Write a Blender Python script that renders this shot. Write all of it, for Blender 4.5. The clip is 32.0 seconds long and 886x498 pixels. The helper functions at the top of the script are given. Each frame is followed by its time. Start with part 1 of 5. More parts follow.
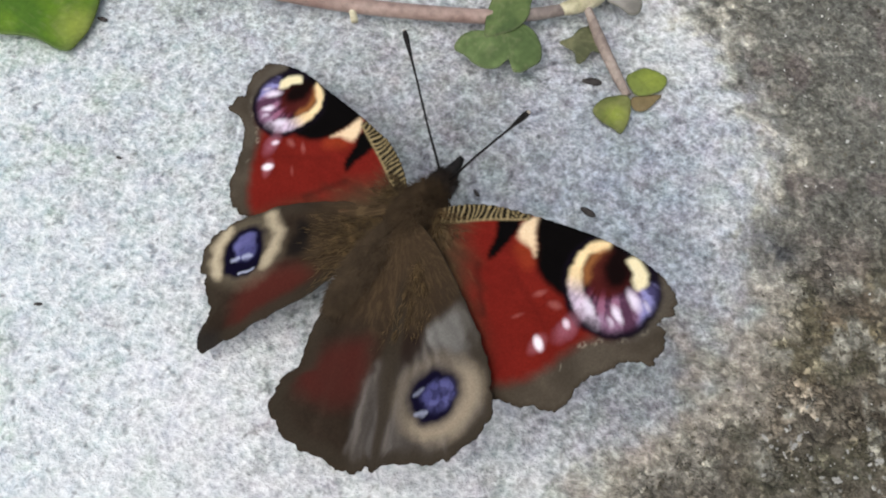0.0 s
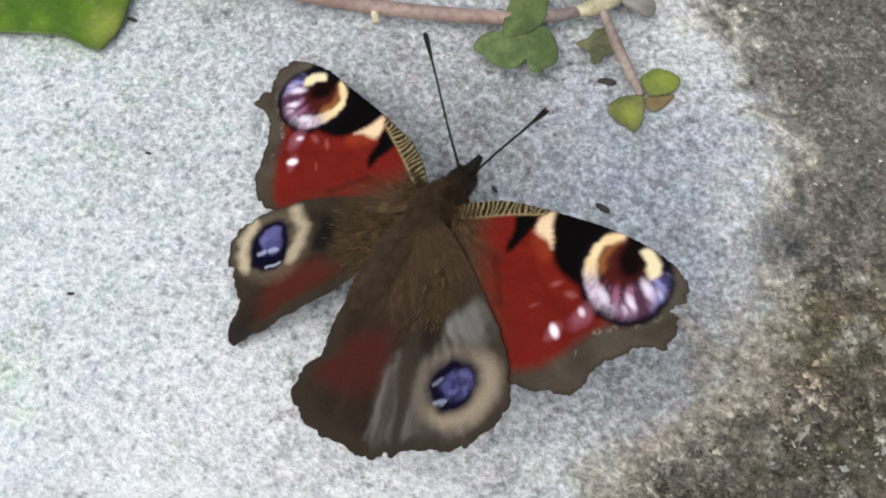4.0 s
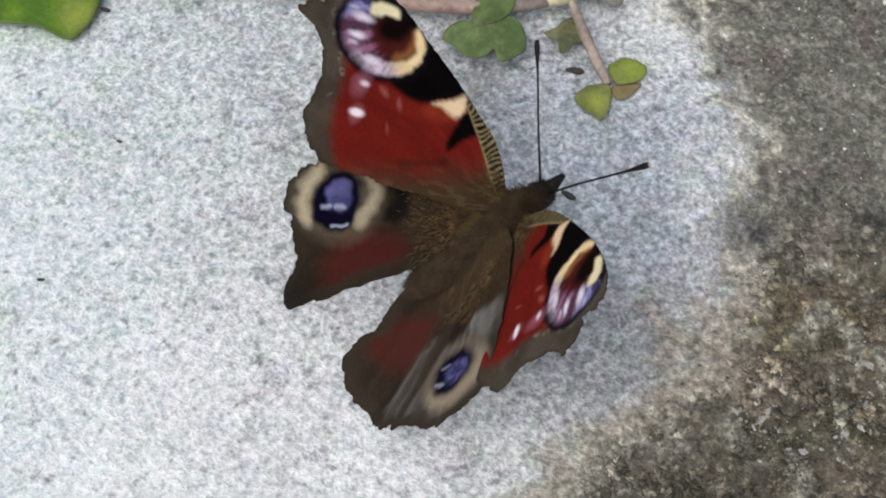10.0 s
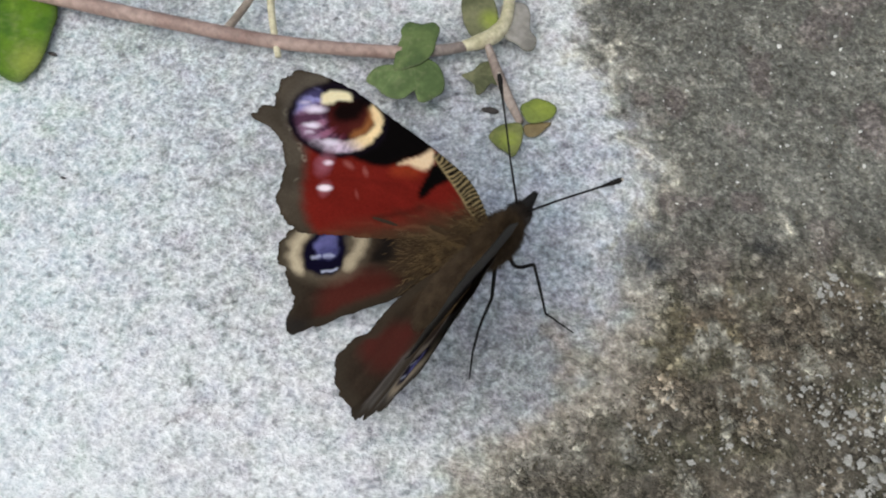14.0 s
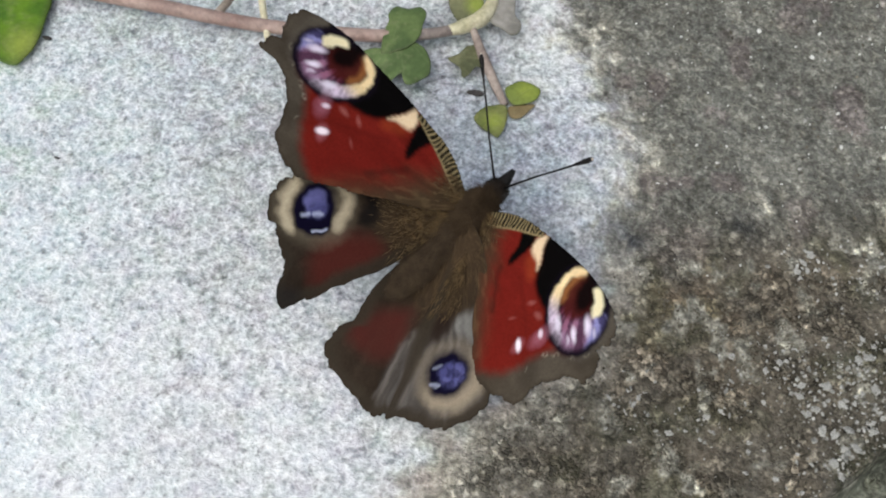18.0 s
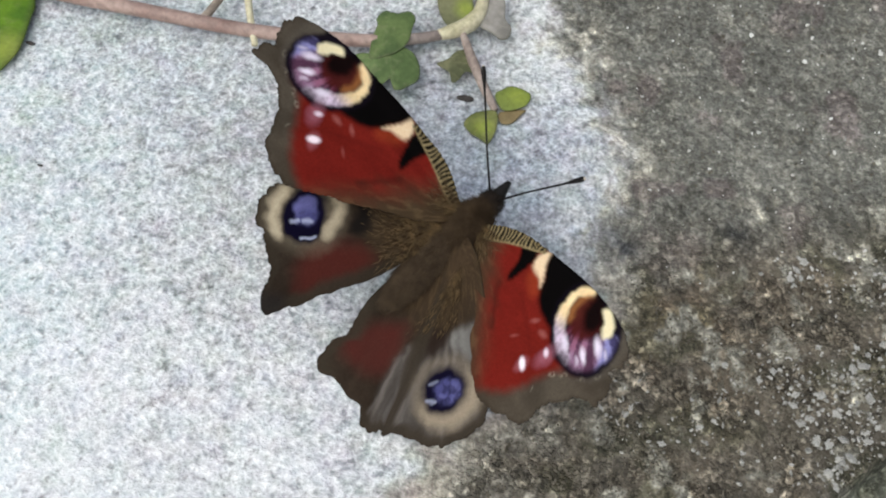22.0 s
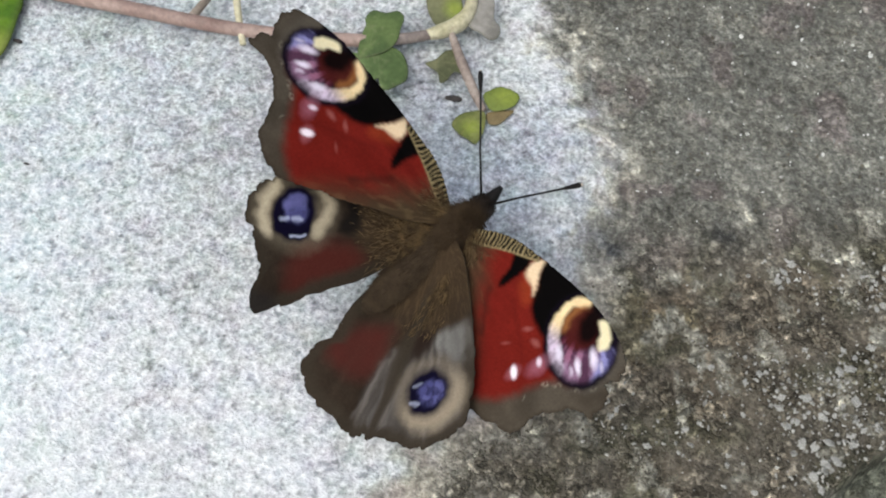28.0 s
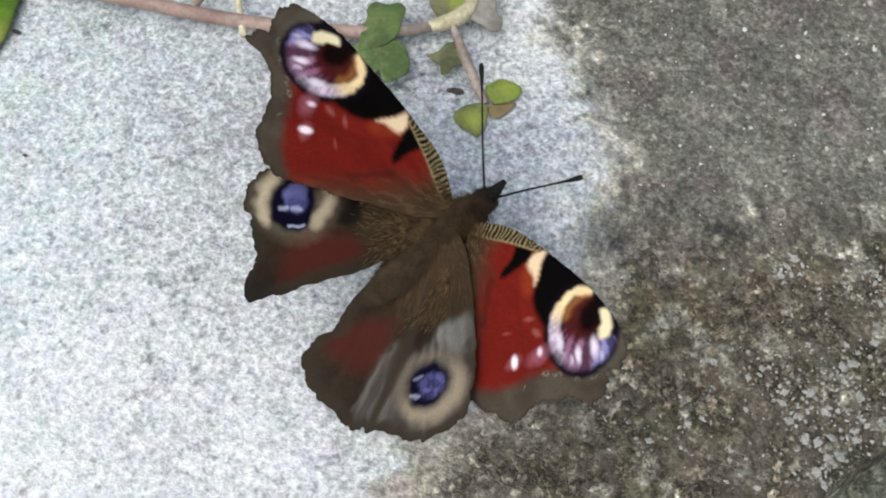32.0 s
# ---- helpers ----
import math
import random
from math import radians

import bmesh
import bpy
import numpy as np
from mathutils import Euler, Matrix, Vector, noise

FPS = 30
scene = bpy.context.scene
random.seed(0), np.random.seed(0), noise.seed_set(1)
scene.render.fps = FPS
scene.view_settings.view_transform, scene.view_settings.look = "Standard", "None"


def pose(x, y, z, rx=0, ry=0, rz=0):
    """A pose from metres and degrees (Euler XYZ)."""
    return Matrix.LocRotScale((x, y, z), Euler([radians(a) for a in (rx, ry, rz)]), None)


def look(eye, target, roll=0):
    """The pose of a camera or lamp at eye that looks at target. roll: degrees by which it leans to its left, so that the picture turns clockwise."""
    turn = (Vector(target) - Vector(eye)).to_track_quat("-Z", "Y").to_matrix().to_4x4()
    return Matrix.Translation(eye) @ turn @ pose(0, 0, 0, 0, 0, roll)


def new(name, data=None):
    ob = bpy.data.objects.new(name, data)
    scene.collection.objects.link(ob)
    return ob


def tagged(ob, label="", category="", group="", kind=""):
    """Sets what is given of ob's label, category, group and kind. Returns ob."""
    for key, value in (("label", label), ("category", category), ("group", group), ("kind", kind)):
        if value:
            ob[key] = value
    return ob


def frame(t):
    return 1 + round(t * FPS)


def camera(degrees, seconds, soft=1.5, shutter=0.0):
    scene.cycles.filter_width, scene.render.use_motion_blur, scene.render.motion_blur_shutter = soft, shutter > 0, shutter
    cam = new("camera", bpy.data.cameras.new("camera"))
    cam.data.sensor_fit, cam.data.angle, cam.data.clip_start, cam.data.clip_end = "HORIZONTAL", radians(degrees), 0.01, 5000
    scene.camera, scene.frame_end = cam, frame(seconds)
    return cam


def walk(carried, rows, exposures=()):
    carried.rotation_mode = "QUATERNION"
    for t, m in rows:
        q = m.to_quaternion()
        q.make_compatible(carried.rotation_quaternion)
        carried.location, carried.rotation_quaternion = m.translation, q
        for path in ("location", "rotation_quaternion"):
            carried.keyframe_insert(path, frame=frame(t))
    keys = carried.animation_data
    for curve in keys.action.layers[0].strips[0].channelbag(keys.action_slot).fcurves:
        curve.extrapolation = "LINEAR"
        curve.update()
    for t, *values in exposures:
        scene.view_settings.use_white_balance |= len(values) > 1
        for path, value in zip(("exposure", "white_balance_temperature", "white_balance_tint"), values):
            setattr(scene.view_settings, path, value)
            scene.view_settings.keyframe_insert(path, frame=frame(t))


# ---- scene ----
# Lengths below are in millimetres, turned to metres by MM.
MM = 0.001
cam = camera(47.0, 32.0, soft=2.1)


def shot(t, x, y, z, rx, ry, rz):
    """One row of the camera's way."""
    return t, pose(x * MM, y * MM, z * MM, rx, ry, rz)


PATH = [
    shot(0, 0.380, -49.988, 107.560, 25.496, -0.437, -0.474),
    shot(0.5, 0.271, -50.188, 106.674, 25.612, -0.293, -0.437),
    shot(1, 0.249, -50.437, 106.058, 25.442, -0.125, -0.441),
    shot(1.5, -0.585, -50.356, 108.089, 25.565, -0.291, -0.290),
    shot(2, -0.580, -50.128, 110.315, 25.760, -0.263, -0.002),
    shot(2.5, -1.061, -50.888, 109.805, 25.745, -0.086, 0.056),
    shot(3, -0.823, -51.990, 109.541, 25.846, -0.127, 0.036),
    shot(3.5, -0.722, -52.656, 110.533, 25.761, -0.070, 0.088),
    shot(5.5, -0.857, -51.071, 108.608, 25.605, -0.241, -0.186),
    shot(6, -0.177, -49.710, 107.705, 25.416, -0.336, -0.096),
    shot(6.5, 0.640, -49.360, 106.210, 25.281, -0.231, 0.019),
    shot(7, 0.586, -49.550, 105.122, 25.160, -0.020, -0.150),
    shot(7.5, -0.105, -50.999, 106.595, 25.339, -0.095, -0.094),
    shot(8, 0.000, -52.997, 108.661, 25.999, -0.000, 0.000),
    shot(8.5, 0.520, -51.941, 110.937, 25.566, -0.068, 0.120),
    shot(9, 0.807, -52.379, 111.391, 25.720, 0.084, 0.067),
    shot(9.5, 0.521, -54.229, 109.883, 25.881, -0.030, 0.013),
    shot(10, 3.343, -54.549, 110.835, 25.659, -0.044, 0.041),
    shot(10.5, 8.724, -54.452, 112.727, 25.819, -0.133, -0.263),
    shot(11, 10.046, -55.635, 112.608, 26.085, -0.305, -0.467),
    shot(11.5, 10.101, -56.467, 112.276, 25.989, -0.382, -0.680),
    shot(12, 10.815, -57.189, 113.113, 26.102, -0.430, -0.717),
    shot(12.5, 10.233, -57.206, 115.269, 26.311, -0.652, -0.720),
    shot(13, 10.836, -57.430, 116.513, 26.368, -0.729, -0.542),
    shot(13.5, 11.452, -57.986, 117.801, 26.819, -0.786, -0.700),
    shot(14, 11.441, -58.224, 119.792, 26.984, -0.800, -0.639),
    shot(14.5, 13.173, -59.131, 120.734, 27.069, -0.739, -0.611),
    shot(16.5, 13.601, -61.830, 122.224, 27.215, -0.692, -0.382),
    shot(17, 12.127, -60.862, 122.586, 27.031, -0.897, -0.340),
    shot(17.5, 12.294, -61.094, 120.923, 26.829, -0.673, -0.390),
    shot(18, 13.379, -62.506, 121.062, 27.089, -0.808, -0.617),
    shot(18.5, 13.337, -62.755, 122.046, 27.006, -0.822, -0.613),
    shot(19, 13.185, -62.111, 122.484, 27.077, -0.947, -0.613),
    shot(19.5, 17.453, -62.840, 121.166, 27.238, -0.931, -0.714),
    shot(20, 13.814, -62.301, 121.050, 26.955, -1.103, -0.639),
    shot(20.5, 12.887, -61.928, 121.247, 27.088, -1.254, -0.872),
    shot(21, 13.043, -60.946, 121.898, 27.105, -1.494, -0.879),
    shot(21.5, 14.198, -60.667, 121.017, 27.085, -1.281, -0.815),
    shot(22, 13.712, -60.575, 120.077, 27.011, -1.135, -0.973),
    shot(22.5, 13.528, -60.864, 119.778, 26.897, -1.208, -0.964),
    shot(23, 13.143, -61.396, 119.611, 26.977, -1.323, -0.878),
    shot(23.5, 12.574, -60.323, 120.954, 26.974, -1.438, -0.921),
    shot(24, 13.133, -59.386, 121.589, 27.013, -1.458, -0.903),
    shot(24.5, 13.961, -60.289, 120.932, 27.164, -1.156, -0.896),
    shot(25, 14.558, -61.301, 121.380, 27.266, -1.150, -0.877),
    shot(25.5, 14.837, -61.298, 122.289, 27.325, -1.255, -0.919),
    shot(27.5, 15.354, -61.038, 119.837, 27.189, -1.130, -0.802),
    shot(28, 15.314, -60.236, 119.922, 26.941, -1.318, -0.772),
    shot(28.5, 15.623, -59.511, 118.888, 27.045, -1.494, -0.861),
    shot(29, 14.841, -58.966, 118.037, 26.724, -1.423, -0.825),
    shot(29.5, 14.519, -59.166, 118.626, 26.810, -1.363, -0.849),
    shot(30, 14.219, -59.800, 119.470, 26.836, -1.479, -0.713),
    shot(30.5, 15.193, -59.712, 120.208, 26.871, -1.454, -0.687),
    shot(31, 15.973, -60.143, 119.325, 26.863, -1.305, -0.662),
    shot(31.5, 15.459, -60.647, 118.859, 26.889, -1.286, -0.610),
    shot(32, 14.880, -60.063, 119.095, 26.656, -1.486, -0.682),
]
EXPOSURE = ((0.0, 0.08), (6.0, 0.09), (8.5, 0.16), (10.0, 0.04), (11.0, -0.03), (12.0, 0.00), (14.0, 0.02), (17.0, 0.10), (20.0, 0.14), (26.0, 0.19), (32.0, 0.22))
walk(cam, PATH, exposures=[(t, stops, 6480 if t < 10.5 else 6390, 9 if t < 10.5 else 7) for t, stops in EXPOSURE])

# ---- light: bright hazy day, sky and a wide sun ----
world = bpy.data.worlds.new("sky")
scene.world = world
world.use_nodes = True
wn, wl = world.node_tree.nodes, world.node_tree.links
sky = wn.new("ShaderNodeTexSky")
sky.sky_type, sky.sun_disc = "NISHITA", False
sky.sun_elevation, sky.sun_rotation = radians(59), radians(-135)
sky.air_density, sky.dust_density = 1.0, 4.0
wn["Background"].inputs["Strength"].default_value = 0.13
haze = wn.new("ShaderNodeHueSaturation")
haze.inputs["Saturation"].default_value = 0.5
wl.new(sky.outputs["Color"], haze.inputs["Color"])
wl.new(haze.outputs["Color"], wn["Background"].inputs["Color"])
sun = new("sun", bpy.data.lights.new("sun", "SUN"))
sun.data.energy, sun.data.angle, sun.data.color = 1.4, radians(80), (1.0, 0.985, 0.95)
sun.matrix_world = look((-0.40, -0.40, 0.95), (0, 0, 0))


# ---- small tools ----
def rand2(ix, iy, seed):
    h = (ix.astype(np.int64) * 374761393 + iy.astype(np.int64) * 668265263 + seed * 69069) & 0xFFFFFFFF
    h = ((h ^ (h >> 13)) * 1274126177) & 0xFFFFFFFF
    return ((h ^ (h >> 16)) & 0xFFFF) / 65535.0


def noise2(x, y, seed=0):
    """Smooth value noise from 0 to 1, one cell a unit."""
    ix, iy = np.floor(x), np.floor(y)
    fx, fy = x - ix, y - iy
    fx, fy = fx * fx * (3 - 2 * fx), fy * fy * (3 - 2 * fy)
    a = rand2(ix, iy, seed) * (1 - fx) + rand2(ix + 1, iy, seed) * fx
    b = rand2(ix, iy + 1, seed) * (1 - fx) + rand2(ix + 1, iy + 1, seed) * fx
    return a * (1 - fy) + b * fy


def fbm(x, y, seed=0, octaves=4):
    return sum(noise2(x * 2**k, y * 2**k, seed + k) * 0.5**k for k in range(octaves)) / (2 - 0.5 ** (octaves - 1))


def step01(a, b, v):
    f = np.clip((v - a) / (b - a), 0, 1)
    return f * f * (3 - 2 * f)


def smooth_loop(points, each=14, closed=True):
    """Catmull-Rom curve through control points."""
    p = np.array(points, float)
    n, out = len(p), []
    for i in range(n if closed else n - 1):
        k = [(i + j) % n if closed else min(max(i + j, 0), n - 1) for j in (-1, 0, 1, 2)]
        a, b, c, d = p[k[0]], p[k[1]], p[k[2]], p[k[3]]
        for s in np.arange(each) / each:
            out.append(0.5 * (2 * b + (c - a) * s + (2 * a - 5 * b + 4 * c - d) * s * s + (3 * b - a - 3 * c + d) * s**3))
    if not closed:
        out.append(p[-1])
    return np.array(out)


def mesh_object(name, verts, faces, material, parent=None, label="", smooth=True):
    """One mesh object from vertices in millimetres."""
    me = bpy.data.meshes.new(name)
    me.from_pydata((np.asarray(verts, float) * MM).tolist(), [], [tuple(f) for f in faces])
    for m in material if isinstance(material, (list, tuple)) else [material]:
        me.materials.append(m)
    me.polygons.foreach_set("use_smooth", [smooth] * len(me.polygons))
    ob = new(name, me)
    if parent:
        ob.parent = parent
    if label:
        tagged(ob, label)
    return ob


def colour_layer(ob, name, rgb):
    layer = ob.data.attributes.new(name, "FLOAT_COLOR", "POINT")
    rgba = np.ones((len(rgb), 4), np.float32)
    rgba[:, :3] = rgb
    layer.data.foreach_set("color", rgba.ravel())


def value_layer(ob, name, values):
    layer = ob.data.attributes.new(name, "FLOAT", "POINT")
    layer.data.foreach_set("value", np.asarray(values, np.float32))


def tube(points, radii, sides=8, ends=True):
    """Vertices and faces of a tube along a line."""
    p, verts, faces = np.array(points, float), [], []
    n = len(p)
    r = np.interp(np.linspace(0, 1, n), np.linspace(0, 1, len(radii)), radii)
    side = np.array([0.31, 0.17, 0.93])
    for i in range(n):
        d = p[min(i + 1, n - 1)] - p[max(i - 1, 0)]
        d /= np.linalg.norm(d) + 1e-9
        a = np.cross(d, side)
        a /= np.linalg.norm(a) + 1e-9
        b = np.cross(d, a)
        for k in range(sides):
            w = 2 * math.pi * k / sides
            verts.append(p[i] + r[i] * (math.cos(w) * a + math.sin(w) * b))
    for i in range(n - 1):
        for k in range(sides):
            q = (k + 1) % sides
            faces.append((i * sides + k, i * sides + q, (i + 1) * sides + q, (i + 1) * sides + k))
    if ends:
        faces.append(tuple(range(sides))[::-1])
        faces.append(tuple((n - 1) * sides + k for k in range(sides)))
    return verts, faces


# ---- materials ----
def material(name, rough=0.6, spec=0.5):
    m = bpy.data.materials.new(name)
    m.use_nodes = True
    bsdf = m.node_tree.nodes["Principled BSDF"]
    bsdf.inputs["Roughness"].default_value = rough
    bsdf.inputs["Specular IOR Level"].default_value = spec
    return m, m.node_tree.nodes, m.node_tree.links, bsdf


def noise_node(nodes, links, scale, detail=3.0, rough=0.6):
    co = nodes.new("ShaderNodeTexCoord")
    n = nodes.new("ShaderNodeTexNoise")
    n.inputs["Scale"].default_value, n.inputs["Detail"].default_value, n.inputs["Roughness"].default_value = scale, detail, rough
    turn = nodes.new("ShaderNodeMapping")
    turn.inputs["Location"].default_value = (0.3, 0.1 + scale * 0.0007, 0.2)
    turn.inputs["Rotation"].default_value = (0.62, 0.48 + scale * 0.0003, 0.35)
    links.new(co.outputs["Object"], turn.inputs["Vector"])
    links.new(turn.outputs["Vector"], n.inputs["Vector"])
    return n.outputs["Fac"]


def ramp(nodes, links, fac, stops):
    r = nodes.new("ShaderNodeValToRGB")
    while len(r.color_ramp.elements) < len(stops):
        r.color_ramp.elements.new(0.5)
    for e, (pos, c) in zip(r.color_ramp.elements, stops):
        e.position = pos
        e.color = (*c, 1) if len(c) == 3 else c
    links.new(fac, r.inputs["Fac"])
    return r.outputs["Color"]


def mix(nodes, links, kind, fac, a, b):
    m = nodes.new("ShaderNodeMix")
    m.data_type, m.blend_type = "RGBA", kind
    for sock, v in ((m.inputs[0], fac), (m.inputs[6], a), (m.inputs[7], b)):
        if isinstance(v, (int, float)):
            sock.default_value = v
        elif isinstance(v, tuple):
            sock.default_value = (*v, 1)
        else:
            links.new(v, sock)
    return m.outputs[2]


def bump(nodes, links, bsdf, height, strength, distance):
    b = nodes.new("ShaderNodeBump")
    b.inputs["Strength"].default_value, b.inputs["Distance"].default_value = strength, distance
    links.new(height, b.inputs["Height"])
    links.new(b.outputs["Normal"], bsdf.inputs["Normal"])


def mottled(name, dark, light, scale, rough=0.6, spec=0.4, relief=0.3, distance=0.0001, fine=6.0):
    """A surface with stains and grain between two colours."""
    m, n, l, bsdf = material(name, rough, spec)
    big = noise_node(n, l, scale, 4)
    small = noise_node(n, l, scale * fine, 3)
    c = ramp(n, l, big, [(0.3, dark), (0.7, light)])
    c = mix(n, l, "OVERLAY", 0.5, c, ramp(n, l, small, [(0.25, (0.2, 0.2, 0.2)), (0.75, (0.8, 0.8, 0.8))]))
    l.new(c, bsdf.inputs["Base Color"])
    bump(n, l, bsdf, small, relief, distance)
    return m


def painted(name, layer, rough=0.55, spec=0.35, grain=3500, relief=0.25):
    """Colour from the mesh's own layer, broken up by fine scales."""
    m, n, l, bsdf = material(name, rough, spec)
    a = n.new("ShaderNodeAttribute")
    a.attribute_name = layer
    g = noise_node(n, l, grain, 3)
    c = mix(n, l, "OVERLAY", 0.35, a.outputs["Color"], ramp(n, l, g, [(0.25, (0.25, 0.25, 0.25)), (0.75, (0.75, 0.75, 0.75))]))
    l.new(c, bsdf.inputs["Base Color"])
    bump(n, l, bsdf, g, relief, 0.00006)
    return m


def voronoi_node(nodes, links, scale, vector, kind="F1"):
    n = nodes.new("ShaderNodeTexVoronoi")
    n.feature = kind
    n.inputs["Scale"].default_value = scale
    links.new(vector, n.inputs["Vector"])
    return n


def stone_material():
    """Cement and stone: colour from the sheet, broken by grains on the cement, by soft mottling and flakes on the worn stone."""
    m, n, l, bsdf = material("weathered_stone", 0.9, 0.15)
    a, worn, crust = n.new("ShaderNodeAttribute"), n.new("ShaderNodeAttribute"), n.new("ShaderNodeAttribute")
    a.attribute_name, worn.attribute_name, crust.attribute_name = "stone", "worn", "crust"
    coarse, fine, lump = noise_node(n, l, 1180, 3, 0.62), noise_node(n, l, 2300, 2, 0.6), noise_node(n, l, 420, 4, 0.6)
    grey = lambda *stops: [(p, (v, v, v)) for p, v in stops]
    # cement: worm-like grains and small dark pits
    pale = mix(n, l, "OVERLAY", 0.58, a.outputs["Color"], ramp(n, l, coarse, grey((0.34, 0.20), (0.5, 0.51), (0.66, 0.92))))
    pale = mix(n, l, "OVERLAY", 0.30, pale, ramp(n, l, fine, grey((0.34, 0.14), (0.66, 0.86))))
    pale = mix(n, l, "OVERLAY", 0.22, pale, ramp(n, l, lump, grey((0.36, 0.22), (0.5, 0.51), (0.64, 0.80))))
    tint = n.new("ShaderNodeTexNoise")
    tint.inputs["Scale"].default_value, tint.inputs["Detail"].default_value = 330, 2
    l.new(n.new("ShaderNodeTexCoord").outputs["Object"], tint.inputs["Vector"])
    pale = mix(n, l, "OVERLAY", 0.10, pale, tint.outputs["Color"])
    pits = noise_node(n, l, 620, 2, 0.5)
    pale = mix(n, l, "MULTIPLY", 0.75, pale, ramp(n, l, pits, [(0.0, (0.30, 0.30, 0.31)), (0.29, (0.45, 0.45, 0.46)), (0.36, (1, 1, 1))]))
    # worn stone: soft mottling
    mid = noise_node(n, l, 760, 3, 0.55)
    rough = mix(n, l, "MULTIPLY", 1.0, a.outputs["Color"], ramp(n, l, mid, [(0.30, (0.76, 0.76, 0.74)), (0.5, (1.0, 1.0, 1.0)), (0.70, (1.25, 1.24, 1.22))]))
    rough = mix(n, l, "MULTIPLY", 0.9, rough, ramp(n, l, lump, [(0.34, (0.86, 0.84, 0.81)), (0.66, (1.15, 1.16, 1.17))]))
    rough = mix(n, l, "MULTIPLY", 0.85, rough, ramp(n, l, coarse, grey((0.32, 0.66), (0.5, 1.0), (0.68, 1.42))))
    rough = mix(n, l, "MULTIPLY", 0.7, rough, ramp(n, l, fine, grey((0.32, 0.60), (0.68, 1.44))))
    # crust of small flakes with dark gaps, in patches
    co = n.new("ShaderNodeTexCoord")
    bend = n.new("ShaderNodeVectorMath")
    bend.operation = "MULTIPLY_ADD"
    wob = n.new("ShaderNodeTexNoise")
    wob.inputs["Scale"].default_value = 1500
    wob.inputs["Detail"].default_value = 3
    l.new(co.outputs["Object"], wob.inputs["Vector"])
    l.new(wob.outputs["Color"], bend.inputs[0])
    bend.inputs[1].default_value = (0.0013, 0.0013, 0.0013)
    l.new(co.outputs["Object"], bend.inputs[2])
    cells = voronoi_node(n, l, 980, bend.outputs["Vector"])
    gaps = voronoi_node(n, l, 980, bend.outputs["Vector"], "DISTANCE_TO_EDGE")
    one = n.new("ShaderNodeSeparateColor")
    l.new(cells.outputs["Color"], one.inputs["Color"])
    flake = ramp(n, l, one.outputs["Red"], [(0.0, (0.46, 0.45, 0.43)), (0.45, (0.92, 0.91, 0.89)), (0.72, (1.35, 1.34, 1.31)), (1.0, (3.1, 3.1, 3.02))])
    flake = mix(n, l, "MULTIPLY", 1.0, flake, ramp(n, l, gaps.outputs["Distance"], grey((0.0, 0.45), (0.13, 1.04), (1.0, 1.15))))
    small = voronoi_node(n, l, 1750, bend.outputs["Vector"])
    two = n.new("ShaderNodeSeparateColor")
    l.new(small.outputs["Color"], two.inputs["Color"])
    rough = mix(n, l, "MULTIPLY", 0.8, rough, ramp(n, l, two.outputs["Green"], [(0.0, (0.66, 0.66, 0.65)), (0.5, (0.94, 0.94, 0.93)), (0.85, (1.12, 1.12, 1.11)), (1.0, (1.75, 1.76, 1.72))]))
    patch = ramp(n, l, noise_node(n, l, 190, 3, 0.55), grey((0.42, 0.16), (0.58, 1.0)))
    amount = mix(n, l, "MULTIPLY", 1.0, patch, crust.outputs["Color"])
    crusty = mix(n, l, "MULTIPLY", 1.0, rough, flake)
    rough = mix(n, l, "MIX", amount, rough, crusty)
    c = mix(n, l, "MIX", worn.outputs["Fac"], pale, rough)
    l.new(c, bsdf.inputs["Base Color"])
    grain = mix(n, l, "ADD", 0.5, coarse, fine)
    height = mix(n, l, "MIX", amount, grain, ramp(n, l, gaps.outputs["Distance"], grey((0.0, 0.0), (0.30, 0.9))))
    bump(n, l, bsdf, height, 0.8, 0.00045)
    return m


STONE = stone_material()
WING_TOP = painted("wing_scales", "scales", 0.75, 0.02, 5000, 0.2)
WING_UNDER = mottled("wing_underside", (0.012, 0.010, 0.008), (0.035, 0.028, 0.02), 400, 0.7, 0.2)
FUR = mottled("brown_fur", (0.032, 0.022, 0.014), (0.074, 0.050, 0.029), 700, 0.85, 0.08)
TUFT = mottled("golden_fur", (0.038, 0.026, 0.015), (0.165, 0.108, 0.050), 900, 0.8, 0.1)
FUR_SOFT = mottled("pale_brown_fur", (0.048, 0.034, 0.022), (0.100, 0.070, 0.044), 700, 0.85, 0.08)
FUR_DARK = mottled("dark_fur", (0.018, 0.014, 0.012), (0.05, 0.037, 0.028), 900, 0.85, 0.1)
CHITIN = mottled("black_chitin", (0.004, 0.0035, 0.0035), (0.014, 0.012, 0.011), 1500, 0.6, 0.15)
EYE = mottled("dark_eye", (0.012, 0.007, 0.005), (0.03, 0.02, 0.015), 2500, 0.25, 0.6)
CREAM = mottled("pale_club_tip", (0.38, 0.33, 0.26), (0.55, 0.50, 0.42), 1500)
STEM = mottled("reddish_stem", (0.21, 0.132, 0.112), (0.42, 0.308, 0.262), 160, 0.5, 0.4)
STEM_GREY = mottled("greyish_mauve_stem", (0.17, 0.135, 0.12), (0.32, 0.27, 0.24), 200, 0.5, 0.3)
STEM_PALE = mottled("pale_green_stem", (0.36, 0.33, 0.19), (0.66, 0.60, 0.43), 220, 0.55, 0.3)
SHOOT = mottled("brownish_shoot", (0.22, 0.17, 0.145), (0.40, 0.33, 0.285), 260, 0.6, 0.2)
